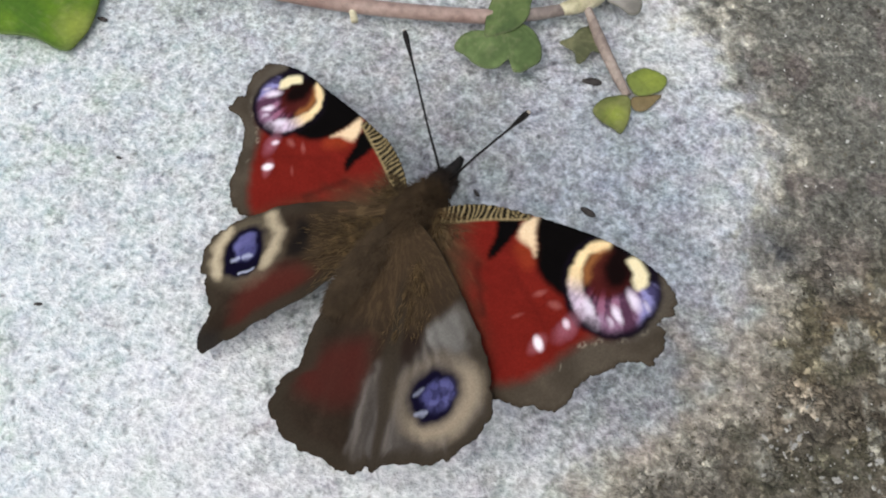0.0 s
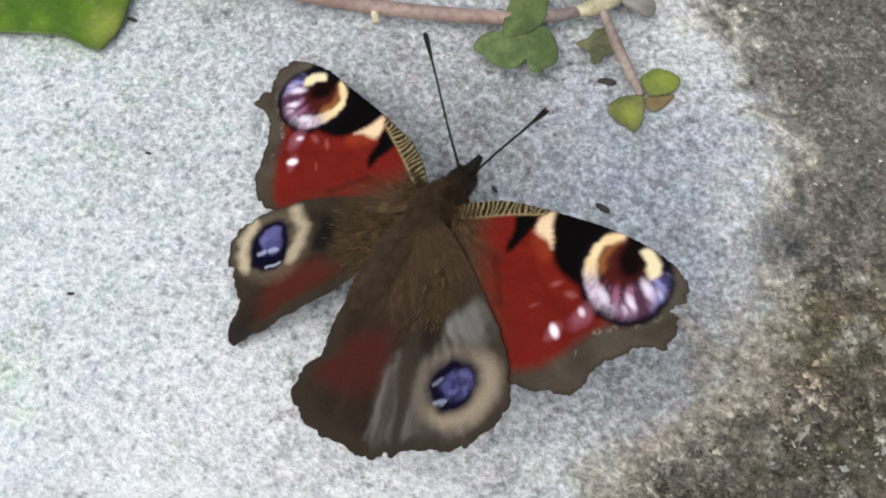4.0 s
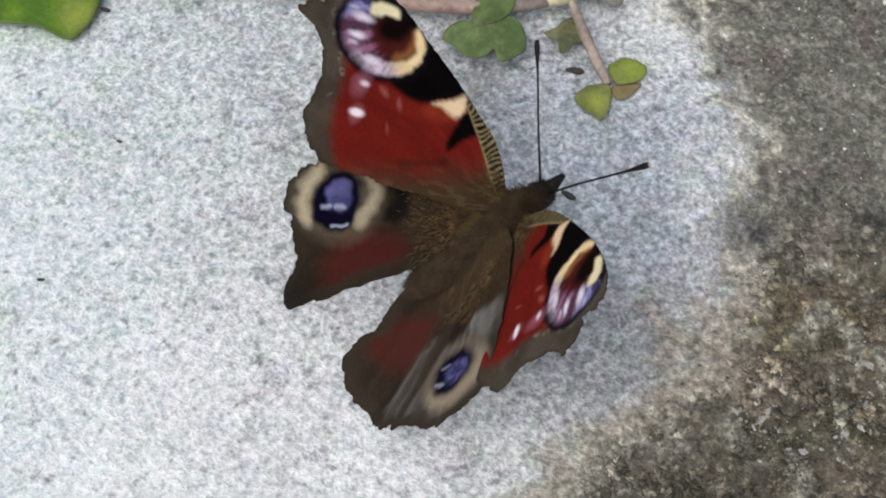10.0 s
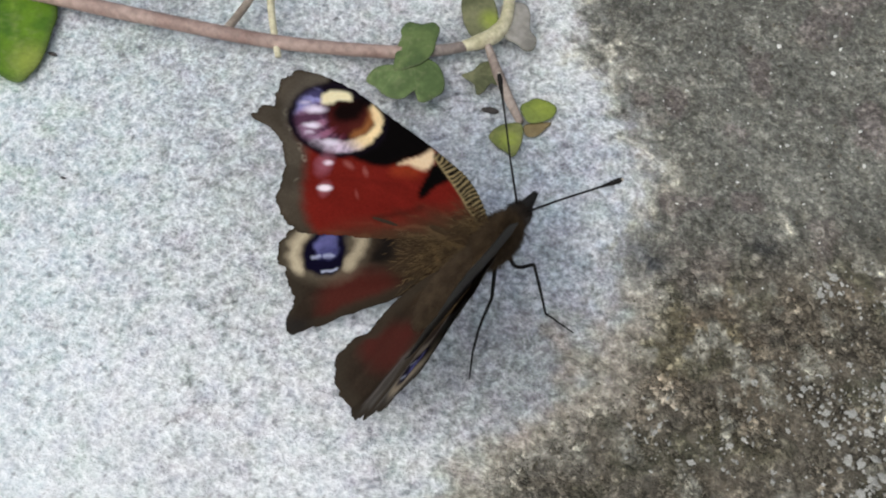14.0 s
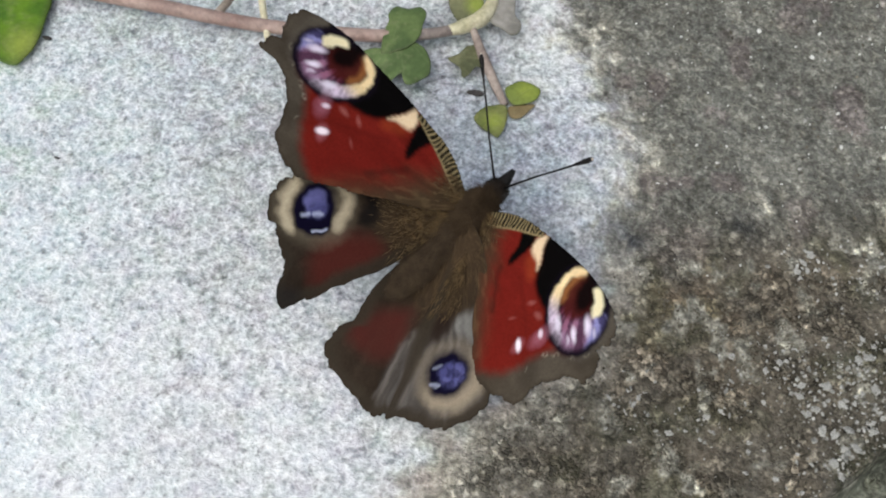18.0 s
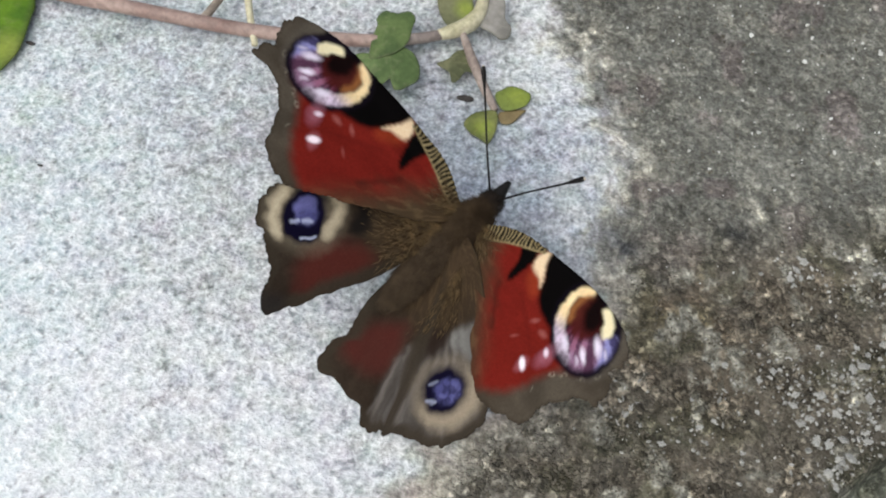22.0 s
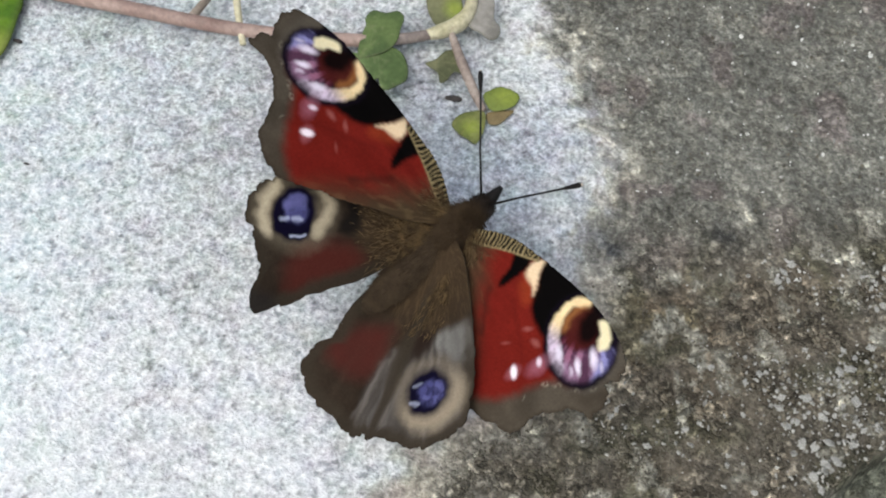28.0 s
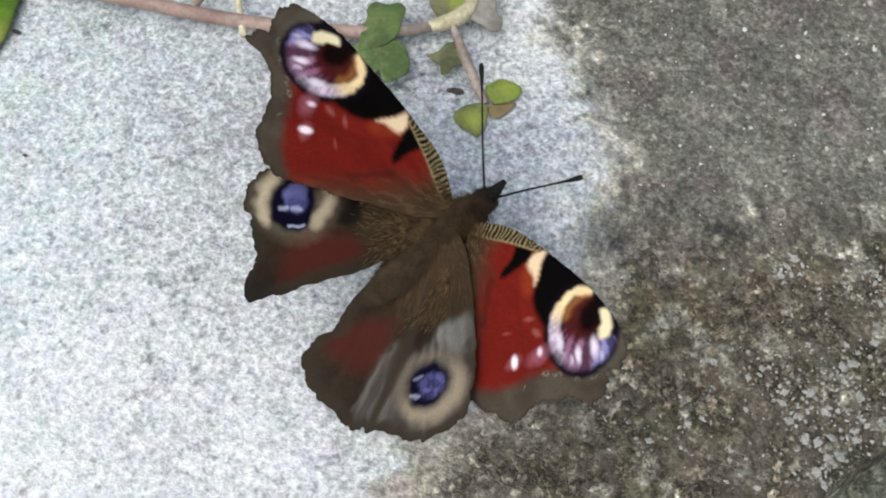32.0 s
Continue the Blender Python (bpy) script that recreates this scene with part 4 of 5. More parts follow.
def leaf(name, outline, centre, height, material_, tones, parent=None, label="", cup=0.035, tilt=(0, 0), vein_from=None, thick=0.2, bright=None, midrib=None):
    """A fleshy leaf blade with veins, wavy, cupped and tilted, standing at a height."""
    rim = smooth_loop(outline, 8)
    n, rings = len(rim), 26
    c = np.array(centre, float)
    f = np.arange(1, rings + 1) / rings
    uv = np.vstack([c, (c + f[:, None, None] * (rim - c)).reshape(-1, 2)])
    x, y = uv.T
    r = np.hypot(x - c[0], y - c[1])
    share = np.concatenate([[0.0], np.repeat(f, n)])
    base = np.array(vein_from if vein_from else outline[0], float)
    ang = np.arctan2(y - base[1], x - base[0])
    vein = 0.5 * step01(0.95, 1.0, np.cos(ang * 9 + 0.6)) if midrib is None else bar(x, y, *midrib, 0.16, 0.10, 0.3)
    z = height - cup * r * r + (x - c[0]) * tilt[0] + (y - c[1]) * tilt[1] - 0.15 * vein
    z = z + 0.8 * (fbm(x / 3.5, y / 3.5, 91, 2) - 0.5) * step01(0, 3, r) - 0.15 * step01(0.8, 1.0, share)
    top = settle(np.column_stack([uv, np.maximum(z, 1.1)]))
    low = top - np.array([0, 0, thick])
    low[1 + (rings - 1) * n:] += np.array([0, 0, thick * 0.6])
    count, faces = len(top), []
    for k in range(n):
        q = (k + 1) % n
        faces.append((0, 1 + k, 1 + q))
        for i in range(rings - 1):
            a, b = 1 + i * n, 1 + (i + 1) * n
            faces.append((a + k, b + k, b + q, a + q))
    e = 1 + (rings - 1) * n
    every = faces + [tuple(i + count for i in fc[::-1]) for fc in faces] + [(e + (k + 1) % n, e + k, e + k + count, e + (k + 1) % n + count) for k in range(n)]
    turn = sum(rim[k][0] * rim[(k + 1) % n][1] - rim[(k + 1) % n][0] * rim[k][1] for k in range(n))
    if turn < 0:
        every = [fc[::-1] for fc in every]
    ob = mesh_object(name, np.vstack([top, low]), every, material_, parent, label)
    g = fbm(x / 2.4, y / 2.4, 95, 3)
    g = step01(0.3, 0.7, g)
    rgb = np.array(tones[0]) * (1 - g[:, None]) + np.array(tones[1]) * g[:, None]
    if bright:
        rgb = lay(rgb, 0.85 * spot(x, y, bright[0], bright[1], bright[2], bright[2], 0, 0.8), (0.25, 0.30, 0.05))
    rgb = lay(rgb, 0.4 * vein, tones[2])
    speck = step01(0.66, 0.8, noise2(x / 0.5, y / 0.5, 97)) * step01(0.4, 0.6, fbm(x / 2, y / 2, 98, 2))
    rgb = lay(rgb, 0.15 * speck, (0.30, 0.28, 0.16))
    rgb = lay(rgb, 0.45 * step01(0.90, 1.0, share), (0.060, 0.066, 0.036))
    colour_layer(ob, "leaf", np.clip(np.vstack([rgb, rgb]), 0.01, 0.9))
    return ob


GREEN = ((0.066, 0.104, 0.034), (0.115, 0.160, 0.054), (0.17, 0.22, 0.09))
FRESH = ((0.090, 0.125, 0.022), (0.175, 0.215, 0.048), (0.24, 0.29, 0.10))
MID_GREEN = ((0.085, 0.128, 0.044), (0.145, 0.205, 0.074), (0.21, 0.26, 0.11))
LUSH = ((0.060, 0.135, 0.006), (0.110, 0.205, 0.012), (0.26, 0.33, 0.08))
DRAB = ((0.085, 0.092, 0.045), (0.165, 0.165, 0.085), (0.22, 0.19, 0.1))
OLIVE = ((0.11, 0.13, 0.035), (0.20, 0.21, 0.07), (0.26, 0.20, 0.09))
RUSTY = ((0.13, 0.105, 0.048), (0.205, 0.155, 0.075), (0.26, 0.21, 0.1))
DULL = ((0.17, 0.16, 0.14), (0.30, 0.28, 0.25), (0.36, 0.32, 0.28))


def plant():
    thing = new("creeping_plant")
    tagged(thing, "creeping plant with reddish stem and lobed green leaves", "plant")
    line = smooth_loop([(-90, 62, 4), (-58, 47, 4), (-38.7, 40.2, 5), (-26.5, 36.2, 6), (-10.0, 32.3, 6), (5.2, 30.5, 6), (11.6, 30.6, 6)], 10, False)
    mesh_object("stem", *tube(settle(line), (1.25, 1.25, 1.1, 1.0, 0.95), 12), STEM, thing, "reddish brown creeping stem")
    line = smooth_loop([(10.6, 30.6, 6), (14.0, 30.8, 6), (19.1, 31.9, 6)], 10, False)
    mesh_object("stem_end", *tube(settle(line), (0.93, 0.85, 0.75), 12), STEM_GREY, thing, "greyish mauve end of the stem")
    line = smooth_loop([(15.6, 31.1, 6), (18.6, 32.0, 6), (21.6, 33.8, 6), (23.2, 37.0, 6.5), (24, 46, 6)], 8, False)
    mesh_object("stem_tip", *tube(settle(line), (0.55, 1.1, 1.25, 0.9, 0.8), 12), STEM_PALE, thing, "pale yellow-green stem joint")
    line = smooth_loop([(20.2, 32.0, 5.6), (21.6, 27.9, 4.5), (23.2, 24.5, 3), (24.7, 21.3, 2)], 8, False)
    mesh_object("side_shoot", *tube(settle(line), (0.5, 0.75, 0.7, 0.5), 10), SHOOT, thing, "thin brownish side shoot")
    branch = smooth_loop([(-17, 33.4, 6), (-14.5, 36.5, 7), (-12, 41, 8), (-10, 50, 8)], 6, False)
    mesh_object("side_stem", *tube(settle(branch), (0.7, 0.5), 8), STEM_TAN, thing, "thin tan side stem")
    branch = smooth_loop([(-11.5, 47, 9), (-10.4, 40, 8.5), (-9.8, 34.8, 7.6), (-9.0, 30.4, 5)], 6, False)
    mesh_object("sprout", *tube(settle(branch), (0.7, 0.6, 0.55, 0.5), 8), STEM_PALE, thing, "pale green sprout")
    leaf("leaf", [(3.4, 25.5), (4.4, 27.2), (5.9, 27.8), (8.0, 27.7), (10.2, 28.6), (11.6, 28.7), (13.3, 27.7), (14.1, 25.6), (13.8, 23.5), (12.4, 22.2), (11.2, 21.6), (10.4, 21.9), (10.3, 23.3), (9.6, 23.0), (8.6, 22.2), (7.2, 22.2), (5.8, 23.0), (4.8, 24.1)], (9.2, 25.8), 7.4, LEAF, MID_GREEN, thing, "three-lobed green leaf with dark rim", vein_from=(9.6, 29.6))
    leaf("leaf", [(7.2, 26.4), (7.5, 29.4), (8.2, 31.4), (8.1, 32.6), (9.2, 33.9), (11.0, 33.4), (12.6, 33.9), (13.5, 32.6), (13.0, 30.6), (12.5, 28.6), (11.0, 27.0), (9.0, 26.5)], (10.3, 30.0), 8.6, LEAF, GREEN, thing, "upright dark green leaf lobe", vein_from=(8, 25), tilt=(0, 0.1))
    leaf("leaf", [(20.2, 18.9), (21.6, 20.6), (23.5, 21.0), (24.8, 20.6), (24.9, 18.9), (24.3, 16.9), (23.4, 15.6), (22.4, 16.2), (21.0, 17.3)], (22.8, 18.6), 2.8, LEAF, OLIVE, thing, "small pointed olive leaf", vein_from=(24.4, 21.4), bright=(22.9, 18.1, 1.2))
    leaf("leaf", [(24.7, 23.4), (25.8, 24.4), (27.3, 25.1), (29.1, 24.4), (29.8, 23.4), (29.2, 21.9), (27.7, 21.0), (25.9, 20.8), (25.1, 21.7)], (27.2, 22.9), 3.0, LEAF, FRESH, thing, "small rounded green leaf", vein_from=(24.4, 20.6), bright=(28.0, 23.4, 1.6))
    leaf("leaf", [(25.2, 21.0), (26.8, 21.4), (29.0, 21.6), (28.1, 20.4), (27.0, 19.3), (25.9, 19.1), (25.2, 19.7)], (26.6, 20.4), 2.0, LEAF, RUSTY, thing, "small withered reddish leaf")
    leaf("leaf", [(16.6, 28.3), (18.2, 29.0), (19.6, 30.6), (21.3, 30.9), (21.9, 29.3), (21.3, 28.0), (21.9, 26.6), (20.6, 26.7), (19.6, 25.4), (18.6, 25.0), (18.2, 26.7)], (19.7, 27.9), 4, LEAF, DRAB, thing, "small drab green pointed leaf")
    leaf("leaf", [(16.6, 38.0), (17.0, 34.5), (18.3, 32.3), (19.8, 31.7), (21.6, 33.5), (21.8, 35.7), (21.4, 38.5), (20.3, 41.6), (17.4, 41.6)], (19.4, 36.6), 7.4, LEAF, DRAB, thing, "folded drab olive leaf at the stem joint", bright=(20.7, 35.2, 1.4))
    leaf("leaf", [(22.6, 32.9), (22.1, 36.2), (22.6, 39.2), (25.5, 39.2), (26.4, 37.2), (26.3, 34.1), (27.1, 32.7), (26.7, 31.2), (25.5, 30.7), (24.1, 31.7)], (24.5, 34.8), 6.6, LEAF, DULL, thing, "greyish mauve young leaf")
    leaf("leaf", [(-42.3, 42), (-42.1, 36.6), (-42.8, 32.4), (-44.2, 29.6), (-46.0, 28.2), (-50.6, 29.8), (-58, 30.0), (-70, 31.8), (-72, 44), (-60, 54), (-48, 52)], (-56, 40), 4.6, LEAF, LUSH, thing, "large fresh green leaf", cup=0.009, thick=0.4, bright=(-44.2, 31.5, 2.6), midrib=((-50, 54), (-45.7, 28.6)))
    line = smooth_loop([(-52, 46, 3.6), (-54, 50, 3.8), (-58, 51, 4)], 8, False)
    mesh_object("leaf_stalk", *tube(settle(line), (0.8, 0.6), 8), STEM, thing, "thin leaf stalk")


plant()


# ---- loose bits on the stone ----
def lumps(name, places, sizes, material_, label, seed, kind="stuff"):
    """Many small angular crumbs in one mesh."""
    r, verts, faces = random.Random(seed), [], []
    bm = bmesh.new()
    bmesh.ops.create_icosphere(bm, subdivisions=1, radius=1)
    base = [v.co.copy() for v in bm.verts]
    tris = [tuple(v.index for v in f.verts) for f in bm.faces]
    bm.free()
    for (x, y), s in zip(places, sizes):
        i, m = len(verts), Euler((r.uniform(0, 6), r.uniform(0, 6), r.uniform(0, 6))).to_matrix()
        k = (r.uniform(0.7, 1.4), r.uniform(0.6, 1.2), r.uniform(0.4, 0.8))
        for c in base:
            p = m @ Vector((c.x * k[0], c.y * k[1], c.z * k[2])) * s * r.uniform(0.55, 1.35)
            verts.append((x + p.x, y + p.y, -0.42 + s * 0.1 + p.z))
        faces += [tuple(i + q for q in t) for t in tris]
    ob = mesh_object(name, verts, faces, material_, None, "", False)
    return tagged(ob, label, name.replace("_", " "), kind=kind)


def grit():
    r = random.Random(11)
    spots, sizes, pale, pale_sizes = [], [], [], []
    while len(spots) < 6000:
        x, y = r.uniform(10, 100), r.uniform(-50, 60)
        d = x - float(np.interp(y, EDGE_Y, EDGE_X))
        keep = min(max(d / 14, 0), 1) * (1.0 if y < -4 else 0.04)
        if r.random() < keep and (x - 64.2) * 3.4 - (y + 31.8) * 5.5 < 0:
            spots.append((x, y))
            sizes.append(r.uniform(0.10, 0.30))
    lumps("stone_grit", spots, sizes, CRUMB, "brown and grey grit on the worn stone", 3)
    clumps = ((65, -4.3), (73.5, -5), (78.5, -5), (63.5, -14.7), (69.4, -19), (72, -15.6), (59.3, -20), (78.5, -21), (55, -17), (62.7, -27.8), (73.5, -26), (61, -34.7), (39.3, -22.5), (50, -26), (64.6, -30.6), (67, -29), (62.5, -20), (68, -23.5), (66, -24))
    while len(pale) < 900:
        cx, cy = r.choice(clumps)
        x, y = cx + r.gauss(0, 3.2), cy + r.gauss(0, 2.4)
        if x - float(np.interp(y, EDGE_Y, EDGE_X)) > 4 and (x - 64.2) * 3.4 - (y + 31.8) * 5.5 < -2:
            pale.append((x, y))
            pale_sizes.append(0.10 + 0.30 * r.random() ** 2)
    for x, y in ((46.3, 25.3), (47.7, 22.7), (52.5, 12.2), (60.8, 24.6), (56.8, 12.4), (74.5, 18), (68, 20), (79, 10), (52, 26), (66, 12)):
        pale += [(x, y), (x + 0.7, y - 0.5)]
        pale_sizes += [0.34, 0.22]
    grains, grain_sizes = [], []
    for _ in range(170):
        grains.append((r.uniform(43, 100), r.uniform(-6, 55)))
        grain_sizes.append(0.14 + 0.3 * r.random() ** 3)
    lumps("quartz_grains", grains, grain_sizes, QUARTZ, "tiny white grains scattered on dark stone", 6)
    lumps("lichen_crumbs", pale, pale_sizes, LICHEN, "whitish lichen crumbs on dark stone", 4)
    # the largest crumbs, one by one
    shapes = []
    for k in range(7):
        bm = bmesh.new()
        bmesh.ops.create_icosphere(bm, subdivisions=2, radius=1)
        for v in bm.verts:
            v.co *= 1 + 0.85 * noise.noise(v.co * 1.6 + Vector((k * 7, 0, 0))) + 0.35 * noise.noise(v.co * 3.7 + Vector((0, k * 5, 0)))
            v.co.z *= 0.34
        me = bpy.data.meshes.new("lichen_crumb")
        bm.to_mesh(me)
        bm.free()
        me.materials.append(LICHEN if k % 3 else CRUMB)
        shapes.append(me)
    made = 0
    while made < 150:
        cx, cy = r.choice(clumps)
        x, y = cx + r.gauss(0, 2.6), cy + r.gauss(0, 1.8)
        if x - float(np.interp(y, EDGE_Y, EDGE_X)) < 5 or (x - 64.2) * 3.4 - (y + 31.8) * 5.5 > -3:
            continue
        ob = new("lichen_crumb", r.choice(shapes))
        size = (0.22 + 0.36 * r.random() ** 2) * MM
        ob.matrix_world = pose(x * MM, y * MM, -0.35 * MM, r.uniform(-20, 20), r.uniform(-20, 20), r.uniform(0, 360)) @ Matrix.Diagonal((size * r.uniform(0.8, 1.4), size, size, 1))
        tagged(ob, "small pale lichen crumb on dark mossy stone", "lichen crumb", "lichen crumbs")
        made += 1


def seeds():
    for x, y, turn, size in ((20.7, 24.6, 10, 1.3), (18.9, 6.0, 35, 1.05), (5.7, 8.6, 60, 0.6), (-42.5, 34.6, 20, 0.8), (-44.4, -5.5, 0, 0.5), (-37.7, 13.7, 15, 0.45)):
        verts, faces = blob((0.42, 1.0, 0.3), (0, 0, 0), 8, 10, 0.1)
        ob = mesh_object("seed", np.array(verts) * size, faces, SEED)
        ob.matrix_world = pose(x * MM, y * MM, 0.2 * MM, 0, 0, 90 - turn)
        tagged(ob, "tiny dark seed husk lying on the stone", "seed", "seeds on the stone")


grit()
seeds()


# ---- what moves ----
def motions():
    rows = {k: [] for k in ("body", "fore_left", "hind_left", "fore_right", "hind_right", "hind_panel", "feel_left", "feel_right")}

    def joint(side, y, lift, sweep, twist, z):
        m = Matrix.Rotation(radians(-lift * side), 4, "Y") @ Matrix.Rotation(radians(twist), 4, "X") @ Matrix.Rotation(radians(sweep * side), 4, "Z")
        return Matrix.Translation((side * 1.17 * MM, y * MM, z * MM)) @ m

    def feel(side, out, up):
        return pose(side * 0.5 * MM, 5.6 * MM, 0.7 * MM, up, 0, -out * side)

    # body place, turn and height (last); lift, sweep and twist of each wing (and the height of the hindwing roots); the panel's bend; the antennae
    def at(t, x, y, yaw, pitch, lift_fl, sweep_fl, twist_fl, lift_hl, sweep_hl, twist_hl, z_hl, lift_fr, sweep_fr, twist_fr, lift_hr, sweep_hr, twist_hr, z_hr, bend, out_l, up_l, out_r, up_r, high):
        rows["body"].append((t, pose(x * MM, y * MM, high * MM, pitch, 0, yaw)))
        rows["fore_left"].append((t, joint(-1, 1.62, lift_fl, sweep_fl, twist_fl, 1.05)))
        rows["hind_left"].append((t, joint(-1, -1.08, lift_hl, sweep_hl, twist_hl, z_hl)))
        rows["fore_right"].append((t, joint(1, 1.62, lift_fr, sweep_fr, twist_fr, 1.05)))
        rows["hind_right"].append((t, joint(1, -1.08, lift_hr, sweep_hr, twist_hr, z_hr)))
        rows["hind_panel"].append((t, Matrix.Rotation(radians(bend), 4, Vector((FOLD[0], FOLD[1], 0)))))
        rows["feel_left"].append((t, feel(-1, out_l, up_l)))
        rows["feel_right"].append((t, feel(1, out_r, up_r)))

    at(0, -1.61, -0.43, -38.17, 7.22, -20.52, 17.68, 13.70, -19.17, 11.11, 4.63, -0.05, 26.75, 11.88, 10.80, 28.60, 5.72, 12.34, 0.83, 2.09, 51.03, 13.39, 42.76, 55.66, 10.77)
    at(0.5, -1.61, -0.49, -37.47, 7.05, -19.80, 18.76, 13.77, -16.21, 11.61, 7.86, -0.19, 27.34, 11.28, 10.12, 29.28, 5.47, 11.73, 0.86, 2.17, 51.04, 13.30, 42.77, 55.84, 10.41)
    at(1, -1.52, -0.37, -37.54, 7.05, -19.37, 18.76, 14.04, -15.69, 11.37, 7.95, -0.20, 27.54, 11.20, 10.14, 29.39, 5.17, 12.05, 0.85, 1.96, 51.05, 13.20, 42.77, 56.03, 10.31)
    at(1.5, -1.57, -0.46, -37.59, 7.07, -19.81, 18.63, 14.22, -16.13, 11.35, 8.15, -0.21, 28.41, 11.05, 10.68, 29.69, 4.67, 12.16, 0.85, 1.90, 51.07, 13.11, 42.78, 56.22, 10.53)
    at(2, -1.64, -0.50, -37.42, 6.86, -19.83, 18.90, 14.04, -16.28, 11.78, 8.25, -0.21, 28.28, 11.50, 9.25, 30.32, 5.19, 11.39, 0.88, 1.70, 51.08, 13.02, 42.79, 56.40, 10.46)
    at(2.5, -1.51, -0.33, -37.49, 7.01, -19.64, 18.47, 13.79, -15.98, 11.23, 7.73, -0.19, 28.58, 10.76, 10.86, 29.87, 4.72, 11.61, 0.87, 1.82, 50.92, 13.43, 42.29, 55.92, 10.41)
    at(3, -1.47, -0.29, -37.31, 7.10, -19.50, 18.59, 13.44, -15.78, 11.25, 7.31, -0.17, 28.51, 10.44, 10.58, 29.41, 4.20, 11.60, 0.87, 1.83, 50.77, 13.84, 41.80, 55.44, 10.30)
    at(3.5, -1.57, -0.58, -37.33, 7.07, -20.25, 19.18, 14.11, -16.52, 12.06, 8.20, -0.21, 27.88, 11.05, 9.57, 29.17, 5.02, 11.01, 0.89, 1.66, 50.61, 14.25, 41.31, 54.96, 10.63)
    at(5.5, -1.65, -0.79, -37.30, 7.59, -19.71, 19.44, 14.21, -15.96, 12.66, 8.45, -0.22, 29.01, 12.04, 7.67, 26.69, 2.46, 11.87, 0.84, 1.28, 49.99, 15.88, 39.33, 53.03, 10.55)
    at(6, -1.63, -0.73, -37.15, 7.50, -19.51, 19.86, 14.53, -16.04, 12.78, 8.37, -0.21, 29.05, 12.04, 8.60, 27.49, 3.61, 10.91, 0.89, 1.67, 49.84, 16.29, 38.84, 52.56, 10.48)
    at(6.5, -1.65, -0.67, -37.17, 7.36, -19.09, 19.55, 14.14, -15.51, 12.51, 8.24, -0.21, 28.45, 12.23, 7.71, 27.52, 4.66, 10.72, 0.90, 1.71, 49.68, 16.70, 38.34, 52.08, 10.26)
    at(7, -1.56, -0.26, -37.47, 7.31, -18.64, 18.73, 13.26, -16.69, 11.84, 6.09, -0.12, 27.66, 11.63, 8.98, 27.15, 4.45, 11.48, 0.86, 1.85, 49.52, 17.11, 37.85, 51.59, 9.97)
    at(7.5, -1.68, -0.71, -37.42, 7.55, -19.34, 19.40, 14.67, -15.44, 12.27, 8.64, -0.23, 28.08, 11.96, 8.75, 26.96, 3.48, 11.86, 0.84, 1.48, 49.98, 17.85, 37.55, 52.24, 10.49)
    at(8, -1.66, -0.81, -38.44, 7.56, -17.49, 18.58, 15.92, -15.06, 11.57, 8.42, -0.22, 29.45, 12.75, 10.69, 27.07, 2.62, 13.01, 0.79, 1.03, 50.43, 18.59, 37.25, 52.87, 10.26)
    at(8.5, -1.84, -0.93, -37.89, 7.80, -18.97, 19.25, 15.53, -16.18, 12.62, 8.71, -0.23, 29.14, 13.27, 8.33, 27.43, 2.32, 12.95, 0.80, 0.38, 49.79, 17.06, 39.28, 52.85, 10.75)
    at(9, -1.50, -0.67, -37.47, 8.40, -14.64, 19.76, 17.93, -13.93, 13.62, 8.10, -0.20, 35.40, 9.20, 11.87, 32.52, 1.33, 11.44, 0.89, 0.00, 49.15, 15.55, 41.32, 52.81, 10.28)
    at(9.2, -0.83, -0.47, -44.14, 8.04, -9.66, 14.95, 10.05, -12.34, 7.60, 6.62, -0.14, 41.59, 6.06, 18.68, 36.05, -1.22, 12.55, 0.86, 0.18, 48.07, 15.49, 44.21, 51.18, 9.11)
    at(9.3, -0.58, -0.82, -45.88, 7.86, -8.59, 13.78, 9.16, -11.12, 6.11, 6.03, -0.12, 47.14, 3.62, 21.58, 37.97, -0.40, 13.27, 0.85, 2.84, 47.53, 15.46, 45.65, 50.36, 8.50)
    at(9.4, 0.11, -1.47, -48.03, 7.54, -7.77, 12.08, 8.92, -10.54, 4.53, 6.38, -0.13, 45.74, 4.78, 18.55, 39.66, -0.91, 13.93, 0.83, 0.11, 46.99, 15.43, 47.10, 49.55, 8.38)
    at(9.5, 1.62, -3.07, -49.89, 7.27, -4.51, 12.54, 23.05, -4.89, 7.49, 13.74, -0.48, 41.94, 8.73, 14.64, 41.94, 2.40, 14.64, 0.83, 0.00, 46.45, 15.40, 48.54, 48.73, 10.60)
    at(9.6, 3.16, -2.24, -51.35, 6.96, 2.30, 11.31, 9.35, 0.84, 7.16, 9.33, -0.29, 44.79, 7.83, 16.58, 42.82, -0.75, 15.53, 0.80, 2.93, 47.31, 17.90, 48.99, 48.18, 7.61)
    at(9.7, 5.37, -2.39, -49.88, 6.83, 10.60, 10.59, 1.68, 9.13, 4.28, 1.66, 0.07, 45.18, 6.96, 15.99, 43.20, -3.10, 17.24, 0.74, 5.31, 48.17, 20.41, 49.43, 47.64, 7.00)
    at(9.8, 7.48, -2.06, -51.97, 6.83, 21.04, 8.22, -0.12, 19.53, 4.63, -0.12, 0.15, 56.41, 0.44, 17.94, 45.91, -4.50, 16.27, 0.80, 12.07, 49.03, 22.91, 49.88, 47.09, 7.23)
